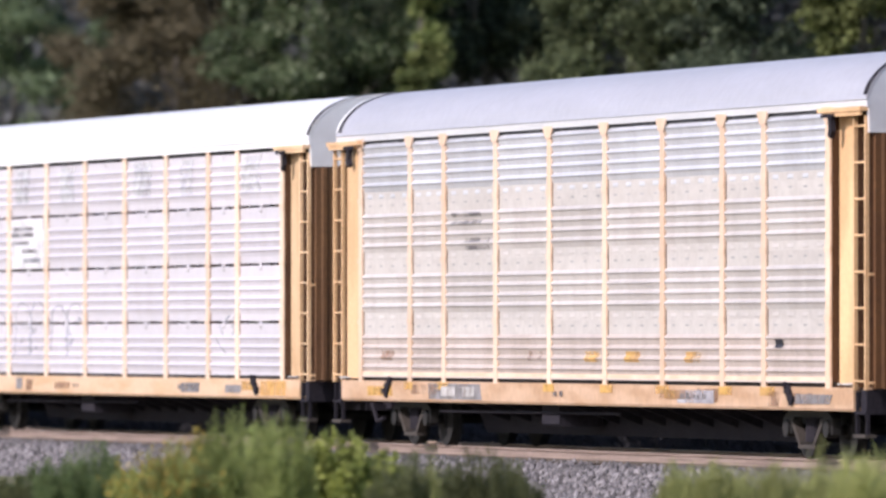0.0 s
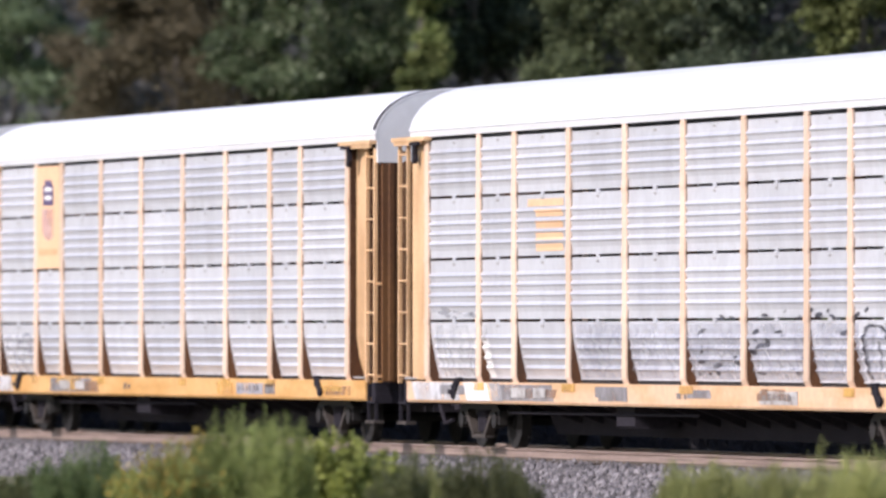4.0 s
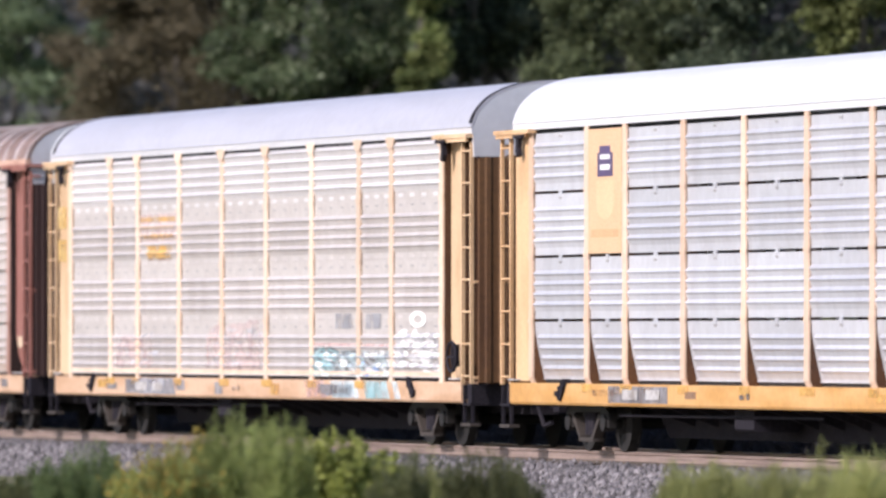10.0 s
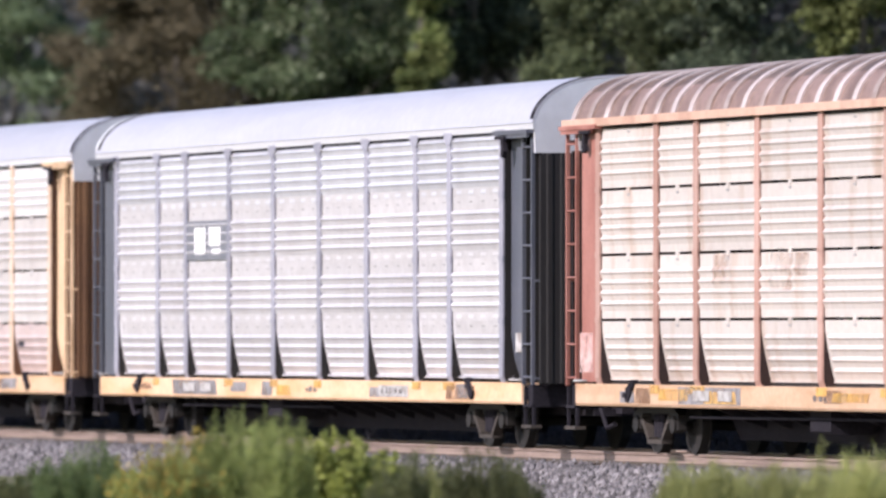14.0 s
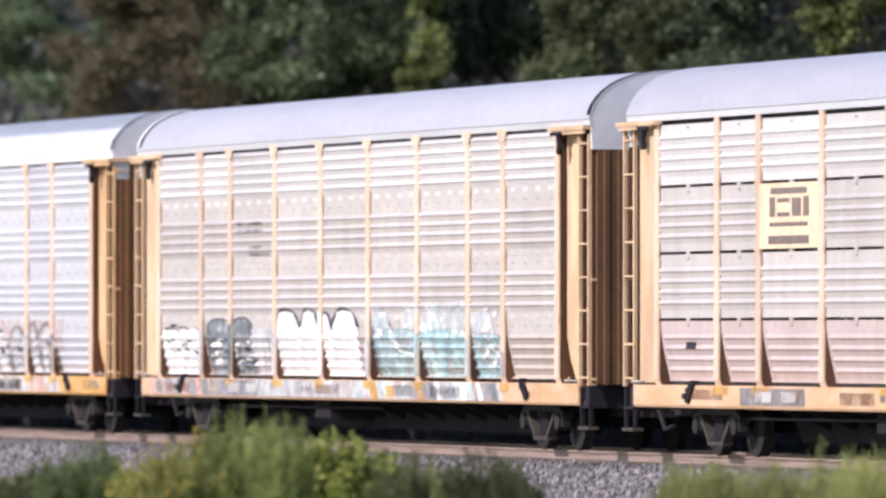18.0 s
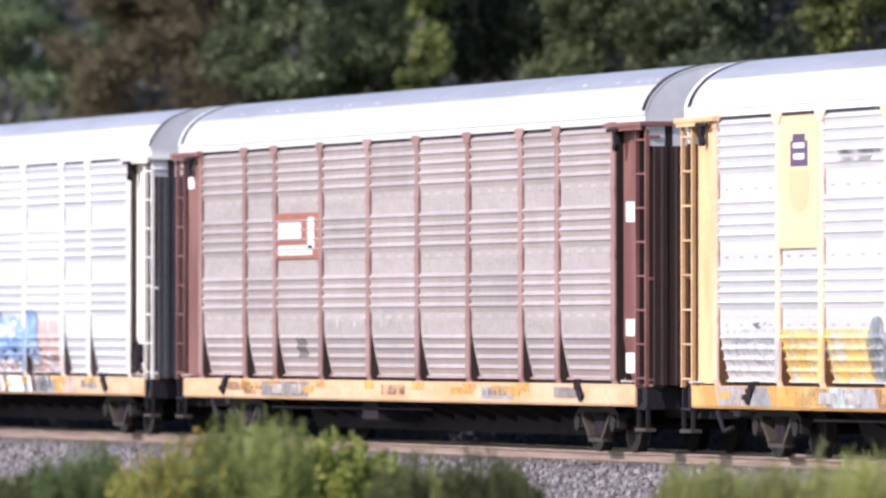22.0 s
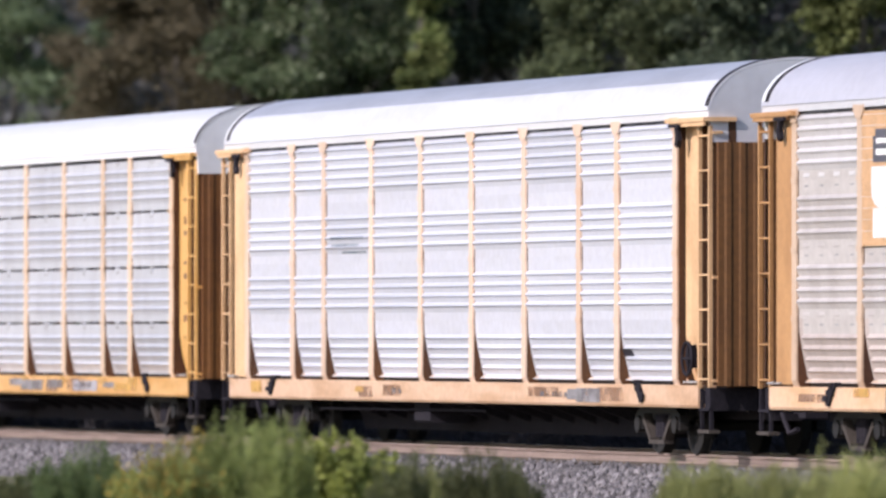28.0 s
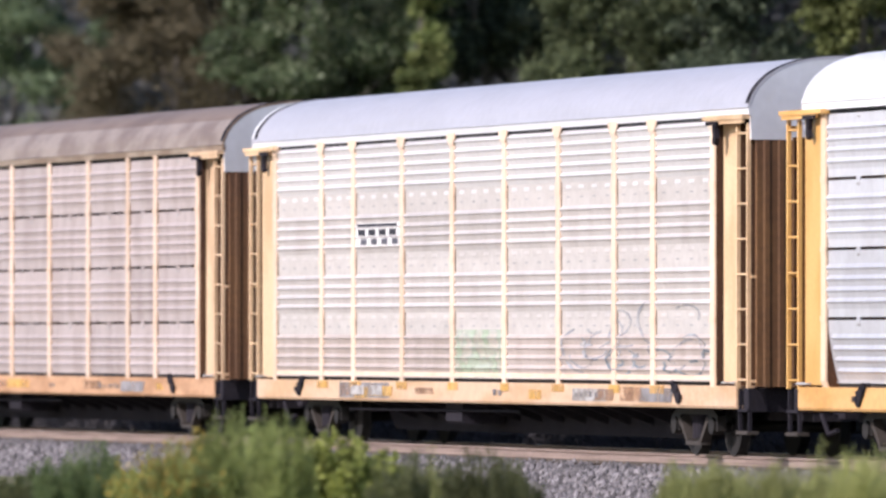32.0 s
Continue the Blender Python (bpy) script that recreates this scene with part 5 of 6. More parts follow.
for x0, x1, z0, z1, ink in ((-6.7, -5.2, 3.70, 3.76, "stencil"), (-6.8, -5.2, 3.58, 3.66, "stencil"), (-6.8, -5.5, 3.44, 3.50, "stencil"),
                            (-6.0, -4.9, 3.28, 3.36, "stencil"), (-5.9, -4.6, 3.10, 3.20, "grey")):
    mark(p, x0, x1, z0, z1, ink, 0.034)
for k, (x0, x1, top) in enumerate(((-11.4, -10.4, 2.3), (-10.4, -9.2, 2.36), (-8.6, -7.3, 2.2), (-6.6, -5.5, 2.36), (-5.4, -4.4, 2.38), (-3.9, -2.8, 2.3), (-2.7, -1.6, 2.34))):
    hump(c, x0, x1, 1.4 + 0.05 * (k % 3), top, None, "haze", 0.03, 0.2)
for x0, x1 in ((-11.0, -9.4), (-6.4, -4.4), (-2.9, -1.2), (7.4, 8.6)):
    dashes(c, x0, x1, 1.5, 2.1, "haze", 9, round(x0 * 10) + 200, 0.4, 0.06, 0.2)
for x0, x1 in ((-10.9, -9.3), (-6.6, -5.6), (-3.2, -2.2), (2.0, 3.2), (5.2, 6.0), (9.2, 10.4)):
    patch(c, "soot_streak", x0, x1, 4.2, 4.82, "cloud")
stencils(c, 2, False)
sticker(c, -1, 12.1, 12.6, 1.3, 1.75, "white")

c = add(196.40, "autorack car with seamed silver panels, yellow posts and scrawled lower panels", "seamed", True, "clean", "yellow", "white", brake=True)
for z in (3.05, 3.22, 3.4, 3.58, 3.74):
    patch(c, "faded_bar", -5.95 if z < 3.7 else -6.4, -4.55, z, z + 0.11, "plate")
patch(c, "spray_fill", -11.4, -8.6, 1.10, 1.92, "cloud")
patch(c, "spray_fill", -9.3, -8.5, 1.10, 1.70, "white")
dashes(c, -11.3, -9.3, 2.03, 2.20, "grey", 7, 1, 0.6, 0.08)
patch(c, "spray_fill", -3.9, 9.2, 1.12, 1.93, "haze")
dashes(c, -3.8, 9.0, 1.15, 1.90, "grey", 60, 3, 0.5, 0.05)
dashes(c, 1.6, 11.4, 1.15, 1.85, "tag", 46, 4, 0.45, 0.06)
dashes(c, 2.6, 9.6, 2.02, 2.10, "tag", 13, 5, 0.35, 0.06)
letters(c, 9.4, 11.6, 1.14, 1.98, 2, "haze", "tag", 2, 0.2, 0.045)
sprayed_sill(c, -12.4, -7.6, ["cloud", "white", "grey"], 2)
stencils(c, 3)

c = add(168.22, "autorack car with seamed silver panels and orange-yellow posts", "seamed", True, "clean", "yellow", "white", "gold")
tall_plate(c)
stroke(c, [(-10.4, 1.68), (-10.4, 1.5)], "charcoal", 0.14)
patch(c, "spray_fill", -11.5, -9.3, 1.1, 1.8, "cloud")
scrawl(c, -11.2, -9.4, 1.3, 1.75, "grey", 9, 6)
sprayed_sill(c, -12.8, -10.6, ["cloud", "grey"], 4)
stencils(c, 4)

c = add(139.68, "autorack car with dirty brown-streaked seamed panels and a yellow plate", "seamed", False, "brown", "tan", "white", "pink")
p = board(c, -6.95, -4.33, 2.99, 3.92, "cream", "yellow plate with plain dark shapes")
for x0, x1, z0, z1 in ((-6.65, -4.7, 3.68, 3.78), (-6.65, -5.9, 3.34, 3.58), (-5.6, -4.7, 3.34, 3.58), (-6.65, -4.7, 3.10, 3.22)):
    mark(p, x0, x1, z0, z1, "brown")
stencils(c, 5, False)

c = add(111.55, "autorack car with clean seamed silver panels and golden posts", "seamed", True, "clean", "yellow", "white", "gold")
tall_plate(c, "plate", 2.99, "plate")
stencils(c, 6)

c = add(83.13, "autorack car with vented grey panels, yellow posts and sprayed lower panels", "vented", False, "warm", "pale", "grey", "tan", brake=True, high="lighter")
for x0, x1, z0, z1, ink in ((-6.9, -4.5, 3.4, 3.9, "blush"), (-6.9, -4.55, 3.76, 3.84, "fresh"), (-6.9, -4.55, 3.64, 3.68, "cream"), (-6.8, -4.6, 3.46, 3.54, "fresh"), (-6.4, -4.8, 3.12, 3.34, "fresh"), (-6.4, -4.8, 3.08, 3.12, "rust")):
    patch(c, "faded_bar", x0, x1, z0, z1, ink)
patch(c, "spray_fill", -8.6, -6.1, 1.2, 1.75, "blush")
dashes(c, -8.6, -6.0, 1.2, 1.78, "cloud", 34, 3, 0.4, 0.05)
hump(c, -2.4, -1.4, 1.2, 1.92, "blush", None)
hump(c, -1.4, 1.1, 1.15, 1.98, "blush", None, power=5)
dashes(c, -2.3, 1.0, 1.2, 1.9, "cloud", 36, 4, 0.5, 0.05)
stroke(c, [(-2.3, 1.2), (-2.2, 1.7), (-1.7, 1.95), (-1.5, 1.6), (-1.55, 1.2)], "blush", 0.07)
stroke(c, [(-1.2, 1.2), (-1.1, 1.6), (-0.4, 1.75), (0.3, 2.0), (0.9, 1.98)], "blush", 0.07)
stroke(c, [(-8.5, 1.25), (-8.3, 1.6), (-7.8, 1.7), (-7.5, 1.4), (-7.0, 1.72), (-6.5, 1.4)], "blush", 0.07)
dashes(c, 0.2, 0.7, 1.62, 1.9, "grey", 6, 9, 0.4, 0.09)
sprayed_sill(c, -6.8, -4.4, ["haze", "grey"], 6, 0.8, 0.05)
stroke(c, [(4.2, 1.62), (9.1, 1.60)], "pink", 0.04)
patch(c, "spray_fill", 4.2, 9.0, 1.10, 1.52, "aqua")
hump(c, 4.2, 5.9, 1.10, 1.56, "teal", "stencil", 0.04, 0.1)
hump(c, 5.8, 7.4, 1.10, 1.50, "aqua", "stencil", 0.04, 0.1)
dashes(c, 4.3, 8.9, 1.12, 1.5, "white", 30, 5, 0.5, 0.06)
dashes(c, 4.3, 8.9, 1.12, 1.5, "stencil", 34, 55, 0.5, 0.045)
dashes(c, 5.6, 8.0, 1.12, 1.3, "blue", 6, 56, 0.5, 0.05)
patch(c, "spray_fill", 9.2, 11.6, 1.22, 1.8, "cloud")
dashes(c, 9.2, 11.4, 1.2, 1.8, "white", 40, 6, 0.6, 0.07)
stroke(c, [(10.4 + 0.36 * math.cos(a * 0.5236), 2.02 + 0.10 * math.sin(a * 0.5236)) for a in range(13)], "white", 0.07)
patch(c, "spray_fill", 5.6, 6.6, 1.87, 2.12, "grey")
patch(c, "spray_fill", 7.4, 8.3, 1.87, 2.12, "grey")
sprayed_sill(c, 4.0, 9.5, ["aqua", "teal", "pink", "rust"], 5)
stencils(c, 7)
sticker(c, -1, 12.1, 12.7, 3.1, 3.5, "yellow")
sticker(c, -1, 12.1, 12.7, 3.7, 4.1, "yellow")

c = add(54.89, "red-brown autorack car with rust-stained panels and ribbed rusty roof", "seamed", True, "rusty", "red", "rust", "tan", ribbed=True)
for x, w, z in ((-6.3, 0.9, 2.5), (-3.7, 1.0, 2.4), (-2.6, 0.6, 2.6), (2.0, 1.3, 2.45), (5.0, 1.1, 2.35), (7.5, 0.8, 2.6)):
    patch(c, "rust_stain", x, x + w, z, 2.93, "wash")
p = board(c, 1.52, 7.0, 3.97, 4.9, "red", "red-brown plate with plain white shapes")
for x0, x1, z0, z1 in ((2.0, 3.7, 4.58, 4.74), (2.0, 4.2, 4.42, 4.47), (4.3, 6.4, 4.2, 4.44), (4.7, 6.6, 4.08, 4.13)):
    mark(p, x0, x1, z0, z1, "white")
part("eave_rail", Build().box(-13.4, 13.4, -1.53, -1.46, 4.90, 5.02).mesh("eave_rail"), PAINT["pink"], c, "faded orange eave rail")
stencils(c, 8)
sticker(c, 1, 12.1, 12.6, 1.55, 1.75, "cream")
sticker(c, -1, 12.05, 12.7, 1.2, 1.8, "pink")

c = add(26.32, "autorack car with vented grey panels and dark slate posts", "vented", True, "mild", "slate", "grey", "yellow", high="clean")
p = board(c, -6.95, -4.33, 3.06, 3.74, "dark", "dark grey plate with plain white shapes", 0.034)
for x0, x1, z0, z1 in ((-6.45, -5.75, 3.16, 3.62), (-5.5, -4.75, 3.3, 3.62), (-5.3, -4.75, 3.16, 3.25)):
    mark(p, x0, x1, z0, z1, "white", 0.034)
stencils(c, 9)
sticker(c, 1, 12.2, 12.5, 1.5, 1.8, "worn")

c = add(-2.10, "autorack car with weathered seamed panels and a cream plate", "seamed", True, "warm", "tan", "grey", "yellow", low="low_pink", high="lighter")
p = board(c, -6.95, -4.33, 2.99, 3.92, "cream", "cream plate with plain dark shapes")
for x0, x1, z0, z1 in ((-6.45, -4.85, 3.76, 3.85), (-6.5, -6.25, 3.44, 3.72), (-6.15, -5.6, 3.44, 3.5), (-6.15, -5.6, 3.64, 3.7), (-5.5, -5.1, 3.44, 3.7),
                       (-5.0, -4.75, 3.44, 3.72), (-6.5, -4.8, 3.3, 3.36), (-6.55, -4.75, 3.05, 3.17)):
    mark(p, x0, x1, z0, z1, "umber")
for x in (-10.3, 9.5):
    stroke(c, [(x, 1.66), (x, 1.56)], "black", 0.14)
stencils(c, 10)

c = add(-30.64, "autorack car with vented grey panels and large white spray-paint", "vented", True, "warm", "tan", "grey", "yellow", low="low_warm", high="lighter")
for z in (3.62, 3.50, 3.22, 3.10):
    patch(c, "faded_bar", -6.6 if z > 3.4 else -5.9, -5.0 if z > 3.4 else -4.6, z, z + 0.06, "stencil")
patch(c, "spray_fill", -11.6, -9.1, 1.1, 1.86, "white")
dashes(c, -11.6, -9.3, 1.86, 1.98, "tag", 9, 7, 0.5, 0.06)
dashes(c, -11.5, -9.4, 1.45, 1.68, "tag", 15, 8, 0.4, 0.06)
dashes(c, -11.5, -9.4, 1.15, 1.4, "cloud", 14, 28, 0.5, 0.05)
hump(c, -8.6, -7.2, 1.1, 2.04, "slate", "charcoal", 0.04, 0.1)
hump(c, -7.0, -5.8, 1.1, 2.06, "slate", "charcoal", 0.04, 0.12)
patch(c, "spray_fill", -5.8, -4.5, 1.1, 1.88, "cloud")
dashes(c, -8.5, -5.8, 1.2, 1.72, "white", 26, 9, 0.6, 0.06)
dashes(c, -8.5, -5.8, 1.15, 1.6, "tag", 26, 13, 0.5, 0.05)
dashes(c, -8.5, -5.9, 1.8, 2.02, "cloud", 9, 29, 0.2, 0.1, 0.1)
for x0, x1, top in ((-4.4, -2.75, 2.20), (-2.75, -1.6, 2.20), (-1.6, -0.8, 2.14), (-0.85, 0.75, 2.20)):
    hump(c, x0, x1, 1.1, top, "white", "tag", 0.055, 0.3, 2.6, True)
for x in (-4.1, 0.6):
    stroke(c, [(x, 1.75), (x + 0.1, 1.15)], "cloud", 0.04)
for x0, x1, top in ((1.65, 2.5, 2.22), (3.4, 4.6, 2.26), (4.7, 5.9, 2.26), (6.0, 7.2, 2.28), (7.3, 8.3, 2.12)):
    hump(c, x0, x1, 1.75, top, "aqua", "cloud", 0.06, 0.2, 2.4)
for x0, x1, top in ((1.65, 4.1, 1.86), (4.35, 7.0, 1.86), (7.2, 8.8, 1.78)):
    hump(c, x0, x1, 1.1, top, "teal", "grey", 0.03, 0.05, 6)
dashes(c, 1.8, 8.6, 1.72, 2.2, "white", 34, 12, 0.4, 0.07)
dashes(c, 1.8, 8.4, 1.35, 1.75, "cloud", 22, 14, 0.6, 0.05)
stroke(c, [(2.6, 1.85), (3.1, 1.5), (3.9, 1.45)], "white", 0.05)
stroke(c, [(7.7, 1.4), (8.2, 1.6), (8.6, 1.45), (8.1, 1.3)], "white", 0.05)
for x in (1.6, 4.2, 7.1):
    stroke(c, [(x, 1.9), (x + 0.12, 1.1)], "tag", 0.05)
for k, z, ink in ((1, 1.85, "cloud"), (2, 1.95, "slate"), (3, 1.8, "cloud"), (4, 2.15, "white"), (5, 1.7, "cloud"), (6, 1.8, "teal"), (7, 1.7, "aqua"), (8, 1.5, "haze")):
    post_spray(c, k, 1.12, z, ink)
sprayed_sill(c, -12.2, -8.8, ["haze", "pink", "cloud", "blush"], 7, 0.5, 0.15)
sprayed_sill(c, -8.8, -4.4, ["haze", "grey", "cloud", "haze"], 7, 0.5, 0.1)
sprayed_sill(c, -4.4, 0.8, ["cloud"], 27, 1.0, 0.02)
sprayed_sill(c, 0.8, 9.0, ["slate", "fresh", "white", "cloud", "aqua", "white", "grey"], 11, 0.35, 0.1)
stencils(c, 11)

c = add(-58.96, "autorack car with vented panels, golden posts and spray-painted lower panels", "vented", True, "white", "yellow", "silver", "gold")
tall_plate(c, "plate", 2.99, "plate", "navy", None)
for x0, x1, z in ((-6.3, -4.5, 4.28), (-3.9, -1.7, 4.3), (-6.3, -4.9, 4.18), (-3.7, -1.9, 4.2)):
    patch(c, "faded_bar", x0, x1, z, z + 0.06, "stencil")
patch(c, "spray_fill", -11.6, -9.1, 1.1, 1.85, "cloud")
dashes(c, -11.5, -9.3, 1.15, 1.75, "haze", 26, 13, 0.6, 0.06)
dashes(c, -10.8, -9.6, 1.84, 1.92, "stencil", 5, 33, 0.4, 0.04)
patch(c, "spray_fill", -8.85, -5.0, 1.1, 1.85, "yellow")
patch(c, "spray_fill", -8.85, -7.1, 1.3, 1.80, "yellow")
dashes(c, -8.7, -5.2, 1.25, 1.9, "cloud", 22, 14, 0.6, 0.06)
hump(c, -5.2, -4.25, 1.1, 2.02, "slate", None, drop=0.45)
for x0, x1, top in ((-4.1, -3.3, 1.9), (-3.3, -2.4, 1.97), (-2.4, -1.5, 1.94)):
    hump(c, x0, x1, 1.1, top, "slate", "grey", 0.04, 0.12)
dashes(c, -4.0, -1.5, 1.2, 1.9, "haze", 18, 20, 0.6, 0.07)
stroke(c, [(-2.5, 1.95), (-2.45, 1.6)], "cloud", 0.05)
patch(c, "spray_fill", -1.2, 3.0, 1.1, 1.72, "slate")
dashes(c, -1.2, 3.0, 1.72, 1.9, "slate", 20, 15, 0.35, 0.08)
dashes(c, -1.1, 2.9, 1.12, 1.7, "cloud", 44, 16, 0.5, 0.06, 0.25)
dashes(c, -1.1, 2.9, 1.12, 1.75, "tag", 44, 19, 0.5, 0.055, 0.25)
patch(c, "spray_fill", 2.9, 4.2, 1.1, 1.82, "aqua")
patch(c, "spray_fill", 4.0, 9.7, 1.5, 2.06, "blush")
for x0, x1, top in ((4.4, 5.4, 1.88), (5.6, 6.9, 1.92), (7.1, 7.8, 2.0), (7.85, 9.1, 1.98)):
    hump(c, x0, x1, 1.1, top, "cloud", "umber", 0.055, 0.3, 2.2)
dashes(c, 4.5, 9.0, 1.12, 1.6, "grey", 30, 18, 0.35, 0.06, 0.2)
dashes(c, 4.5, 9.0, 1.3, 1.8, "white", 24, 21, 0.4, 0.06, 0.2)
for x, z in ((4.9, 1.5), (6.2, 1.55), (8.4, 1.6)):
    dashes(c, x - 0.15, x + 0.05, z - 0.06, z + 0.06, "tag", 5, 17, 0.3, 0.07)
stroke(c, [(5.9, 1.2), (6.5, 1.3), (6.9, 1.2)], "tag", 0.05)
stroke(c, [(7.9, 1.45), (8.5, 1.35), (9.0, 1.15)], "tag", 0.05)
for k, z, ink in ((1, 1.7, "cloud"), (2, 1.75, "yellow"), (3, 1.8, "slate"), (4, 1.8, "slate"), (5, 1.7, "slate"), (6, 1.75, "haze"), (7, 1.8, "cloud"), (8, 1.8, "grey")):
    post_spray(c, k, 1.12, z, ink)
sprayed_sill(c, -12.4, -9.2, ["haze", "grey", "cloud", "fresh"], 8)
sprayed_sill(c, -9.2, -7.0, ["yellow", "fresh"], 8, 0.8, 0.1)
sprayed_sill(c, -7.0, 4.0, ["haze", "aqua", "grey", "haze", "fresh", "slate", "haze", "rust"], 8, 0.7, 0.15)
sprayed_sill(c, 4.0, 9.6, ["cloud", "blush", "cloud"], 8, 1.0, 0.05)
stencils(c, 12)

c = add(-87.46, "autorack car with dull brownish vented panels and maroon posts", "vented", True, "dull", "maroon", "silver", "yellow")
p = board(c, -7.0, -4.3, 3.04, 3.80, "red", "red-brown plate with plain white blocks", 0.034)
for x0, x1, z0, z1 in ((-6.8, -5.4, 3.38, 3.64), (-6.8, -4.7, 3.10, 3.26), (-5.0, -4.6, 3.2, 3.72)):
    mark(p, x0, x1, z0, z1, "white", 0.034)
patch(c, "faded_bar", -5.8, -5.2, 1.4, 1.72, "stencil")
letters(c, -4.0, 0.2, 1.9, 2.12, 5, None, "cloud", 18, 0.08, 0.02)
stencils(c, 13)
washed_roof(c, "silver", 1)
for z0, z1 in ((3.45, 3.75), (1.75, 2.0), (1.2, 1.5)):
    sticker(c, 1, 12.1, 12.6, z0, z1, "white")
sticker(c, -1, 12.2, 12.6, 4.3, 4.5, "white")

c = add(-115.94, "autorack car with white posts, ribbed white panels and blue sprayed shapes", "plain", True, "bright", "white", "silver", "pale", brake=True)
p = board(c, -6.95, -4.33, 3.1, 3.72, "cloud", "white plate with plain dark bars", 0.034)
for x0, x1, z0, z1 in ((-6.8, -5.6, 3.44, 3.5), (-6.0, -5.2, 3.34, 3.4), (-5.4, -4.6, 3.52, 3.6), (-5.4, -4.8, 3.34, 3.42), (-6.7, -4.7, 3.14, 3.18)):
    mark(p, x0, x1, z0, z1, "charcoal", 0.034)
patch(c, "spray_fill", -6.9, -5.2, 1.1, 2.02, "blush")
patch(c, "spray_fill", -1.2, 1.3, 1.1, 2.08, "pink")
patch(c, "spray_fill", 4.8, 6.9, 1.1, 2.05, "pink")
patch(c, "spray_fill", -5.3, 5.0, 1.1, 1.6, "blush")
hump(c, -5.4, -4.4, 1.1, 2.26, "sky", None, drop=0.1)
hump(c, -4.3, -1.15, 1.1, 2.30, "sky", "cloud", 0.05, 0.15, 5)
for x in (-3.9, -3.0, -2.3, -1.7):
    stroke(c, [(x, 2.2), (x + 0.06, 1.35)], "haze", 0.05)
dashes(c, -5.4, -1.3, 2.1, 2.34, "white", 14, 50, 0.5, 0.07)
dashes(c, -5.2, -1.6, 2.28, 2.34, "tag", 7, 51, 0.4, 0.05)
dashes(c, -5.2, -1.4, 1.25, 1.62, "cloud", 26, 57, 0.5, 0.06)
dashes(c, -5.2, -1.4, 1.1, 1.35, "slate", 16, 58, 0.6, 0.06)
hump(c, 1.25, 2.4, 1.3, 2.3, "blue", "slate", 0.04, 0.15)
hump(c, 2.3, 4.1, 1.3, 2.12, "blue", None, drop=0.12)
hump(c, 4.2, 5.1, 1.3, 2.24, "blue", "slate", 0.04, 0.15)
stroke(c, [(2.0, 1.98), (3.4, 1.78)], "white", 0.06)
stroke(c, [(2.2, 1.76), (3.5, 2.0)], "white", 0.06)
dashes(c, 1.3, 5.0, 1.5, 2.2, "white", 12, 53, 0.4, 0.06)
dashes(c, 1.3, 5.0, 1.1, 1.55, "tag", 48, 52, 0.5, 0.055, 0.2)
dashes(c, 1.3, 5.0, 1.15, 1.6, "cloud", 20, 54, 0.4, 0.06)
stroke(c, [(-0.8, 1.35), (0.4, 1.42), (1.4, 1.15)], "stencil", 0.07)
dashes(c, 4.8, 7.0, 1.12, 1.4, "tag", 16, 59, 0.5, 0.05)
dashes(c, -6.4, 6.6, 1.06, 1.24, "tag", 40, 60, 0.5, 0.05, 0.12)
for k, z, ink in ((3, 1.9, "sky"), (4, 1.6, "haze"), (5, 1.9, "blush"), (6, 1.9, "blue"), (7, 1.4, "blush")):
    post_spray(c, k, 1.12, z, ink)
sprayed_sill(c, -12.2, -7.6, ["cloud", "blush", "pink"], 8)
sprayed_sill(c, -7.4, -5.2, ["blush", "pink"], 9, 0.5, 0.15)
sprayed_sill(c, -5.2, -1.2, ["slate", "slate", "teal", "cloud", "slate"], 9, 0.4, 0.15)
sprayed_sill(c, -1.0, 1.0, ["pink", "blush", "slate"], 9, 0.5, 0.15)
sprayed_sill(c, 1.2, 6.4, ["slate", "white", "tag", "cloud", "slate", "blush"], 10, 0.3, 0.15)
sprayed_sill(c, 6.6, 8.2, ["pink", "fresh"], 9, 0.5)
stencils(c, 14)

c = add(-144.37, "autorack car with weathered vented panels, orange posts and white scrawl", "vented", True, "warm", "orange", "grey", "yellow", low="low_warm", high="lighter")
p = tall_plate(c, "copper", 2.99, "white", "charcoal", None)
mark(p, -8.35, -7.55, 3.1, 3.5, "white")
dashes(c, -6.6, -5.0, 1.18, 1.72, "cloud", 26, 23, 0.35, 0.05)
patch(c, "spray_fill", -4.2, 4.2, 1.1, 1.72, "blush")
patch(c, "spray_fill", 0.2, 4.1, 1.2, 1.8, "pink")
stroke(c, [(-4.2, 2.22), (-3.3, 2.2), (-3.1, 1.98), (-2.95, 1.8)], "white", 0.05)
stroke(c, [(-3.0, 1.85), (-2.7, 1.98), (-2.55, 1.84)], "white", 0.05)
stroke(c, [(-2.2, 2.23), (-1.75, 2.25), (-1.65, 2.02), (-1.0, 2.0), (-0.8, 1.8), (-0.6, 1.6)], "white", 0.055)
stroke(c, [(-1.2, 2.02), (-0.9, 2.1), (-0.6, 2.04), (-0.25, 1.75), (0.2, 1.7), (0.6, 1.5)], "white", 0.055)
dashes(c, -4.0, 4.0, 1.2, 1.78, "cloud", 90, 24, 0.4, 0.05)
dashes(c, -3.8, 3.8, 1.4, 1.7, "white", 22, 25, 0.35, 0.05)
for x0, x1 in ((1.2, 1.8), (2.2, 2.7), (3.5, 4.0), (4.8, 5.7)):
    dashes(c, x0, x1 - 0.3, 1.95, 2.02, "white", 6 if x0 < 4 else 12, 26, 0.4, 0.05)
sprayed_sill(c, -5.5, 4.2, ["pink", "blush", "blush", "cloud"], 10)
stencils(c, 15)

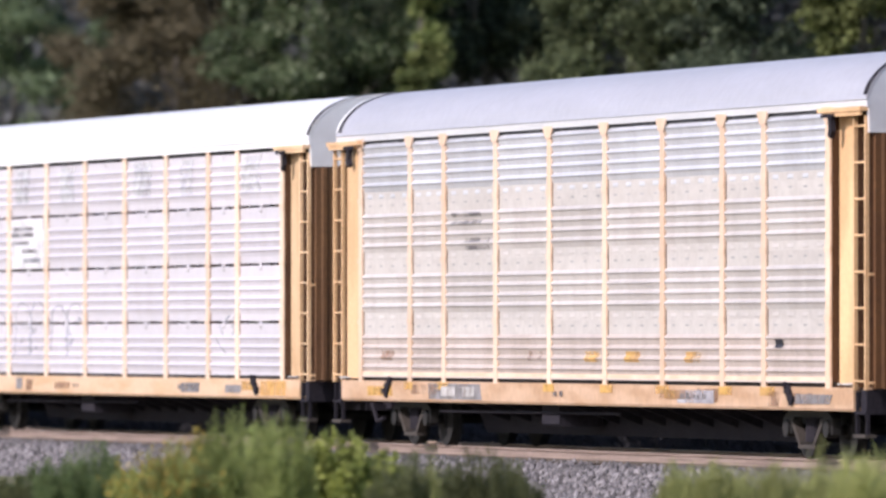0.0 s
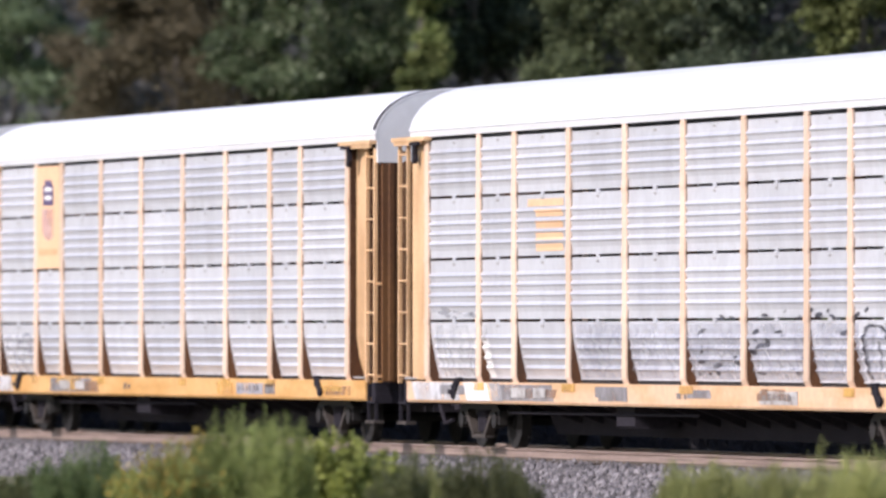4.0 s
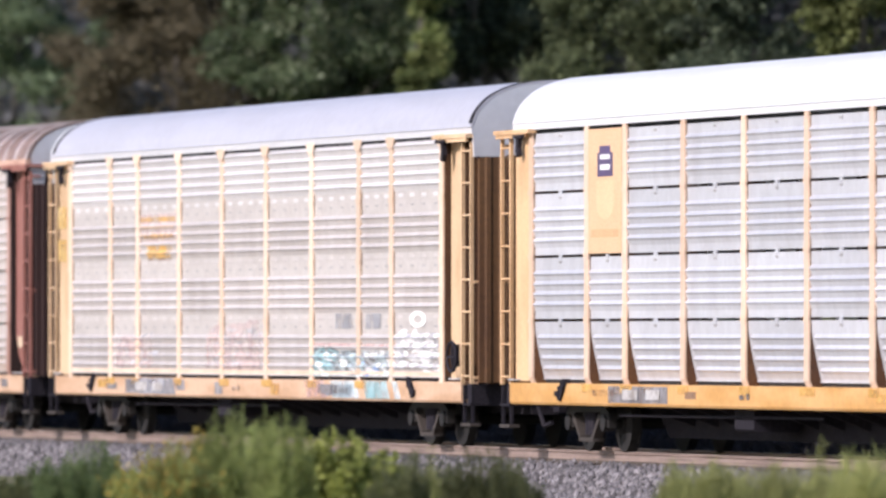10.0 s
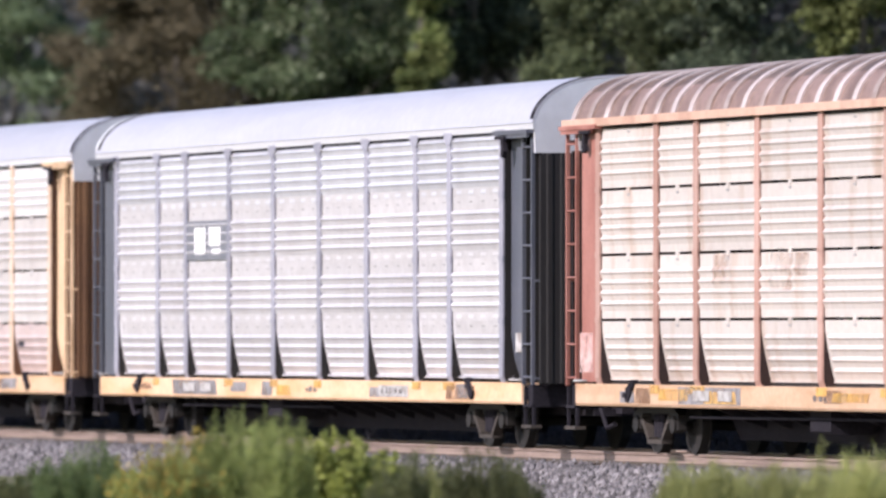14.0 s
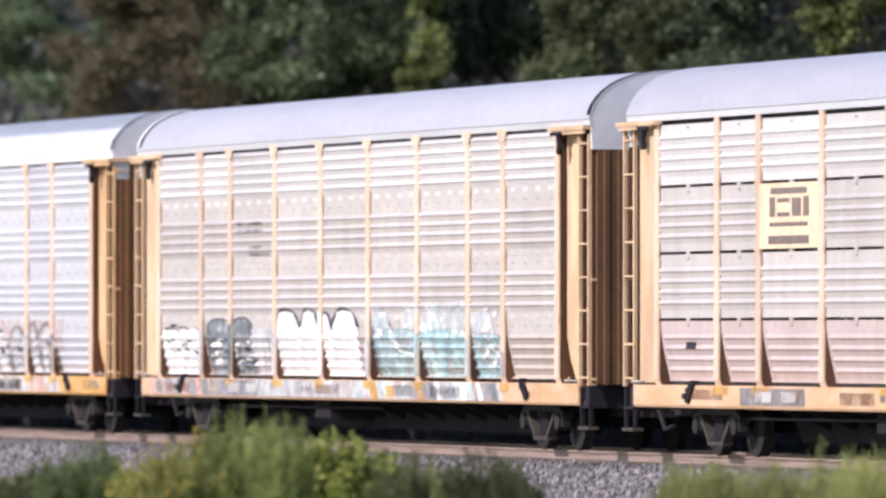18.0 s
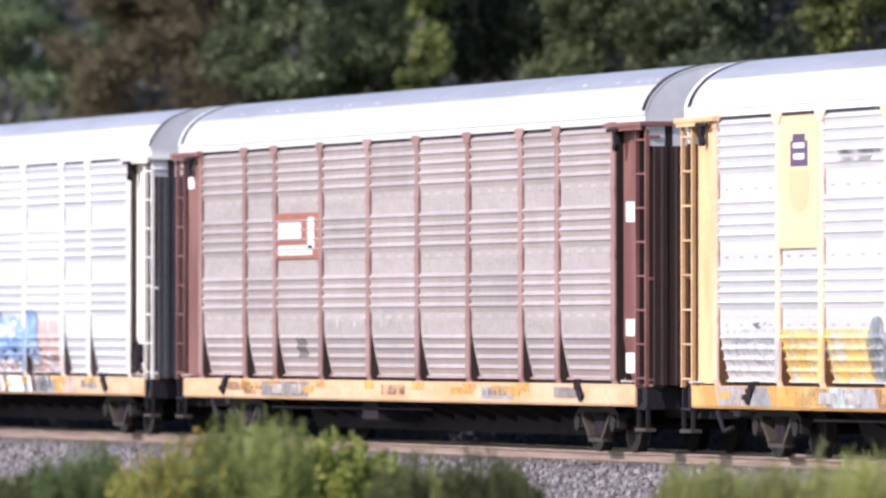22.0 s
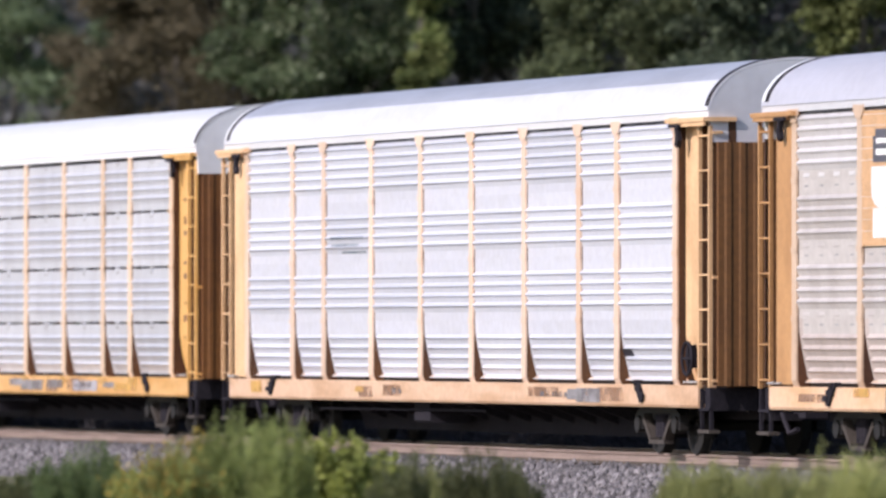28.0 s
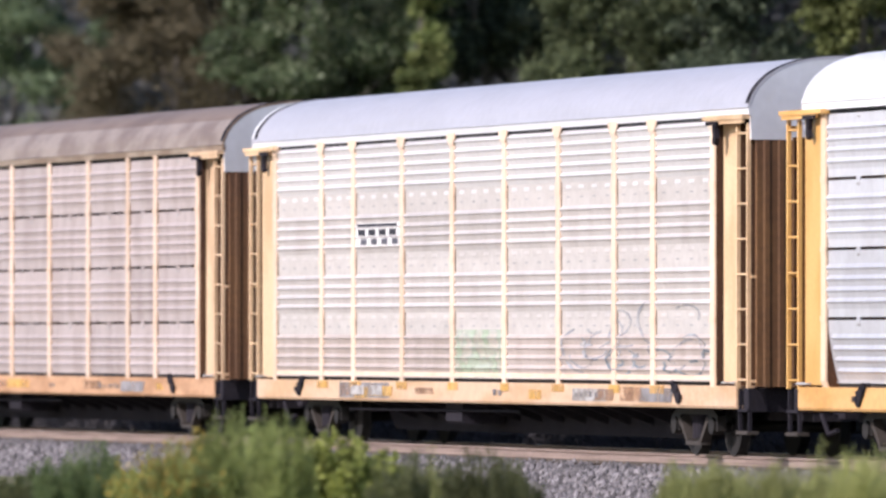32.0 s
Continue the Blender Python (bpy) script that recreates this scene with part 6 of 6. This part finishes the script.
c = add(-173.43, "autorack car with clean ribbed silver panels and yellow posts", "plain", True, "bright", "yellow", "silver", "tan", brake=True)
for x0, x1, z in ((-6.6, -4.6, 3.34), (-6.6, -5.0, 3.22), (-6.0, -4.6, 3.1)):
    patch(c, "faded_bar", x0, x1, z, z + 0.035, "slate")
stroke(c, [(9.3, 1.55), (9.3, 1.45)], "black", 0.14)
stencils(c, 16, False)

c = add(-201.99, "autorack car with seamed blue-grey panels and bright golden posts", "seamed", True, "clean", "gold", "white", "gold")
tall_plate(c)
stencils(c, 17)
for z, h in ((1.7, 0.06), (2.0, 0.12), (2.3, 0.05), (2.75, 0.1), (3.0, 0.05), (3.5, 0.08), (3.7, 0.14), (4.1, 0.05)):
    sticker(c, 1, 12.25, 12.5, z, z + h, "rust")

c = add(-230.56, "autorack car with vented pale panels and faded yellow posts", "vented", False, "warm", "pale", "grey", "pale", low="low_warm", high="lighter")
p = board(c, -6.9, -4.4, 3.2, 3.58, "white", "white plate with plain black blocks", 0.034)
mark(p, -6.8, -4.5, 3.52, 3.57, "black", 0.034)
for k in range(4):
    mark(p, -6.75 + 0.6 * k, -6.35 + 0.6 * k, 3.38, 3.48, "black", 0.034)
    mark(p, -6.6 + 0.6 * k, -6.25 + 0.6 * k, 3.23, 3.33, "charcoal", 0.034)
patch(c, "spray_fill", -1.3, 1.3, 1.1, 1.85, "green")
scrawl(c, 4.8, 10.8, 1.4, 2.0, "grey", 16, 31, 0.035, 0.34)
scrawl(c, 6.8, 11.0, 1.35, 1.6, "slate", 10, 32, 0.035, 0.2)
stencils(c, 18)

c = add(-259.13, "autorack car with dusty brown seamed panels and a brown rusted roof", "seamed", False, "dusty", "tan", "brown", "pink")
stencils(c, 19, False)


# ---- motion ----
def travel(t):
    """How far the train has come at t seconds, from where its cars are listed."""
    q = (t - 16.0) / 16.0
    return 14.9676 * 16.0 * q - 1.652 * q ** 2 - 0.168 * q ** 3 - 0.218 * q ** 4


def motions():
    times = [2.0 * k for k in range(17)]
    for car, where in CARS:
        walk(car, [(t, pose(where + travel(t), 0, 0)) for t in times])
    ticks = [k / FPS for k in range(int(32 * FPS) + 1)]
    turn = [math.degrees(travel(t) / 0.42) for t in ticks]
    for wheel, x, back in WHEELS:
        s = -1 if back else 1
        walk(wheel, [(t, pose(x, 0, 0.42, 0, s * a, 0)) for t, a in zip(ticks, turn)])


motions()
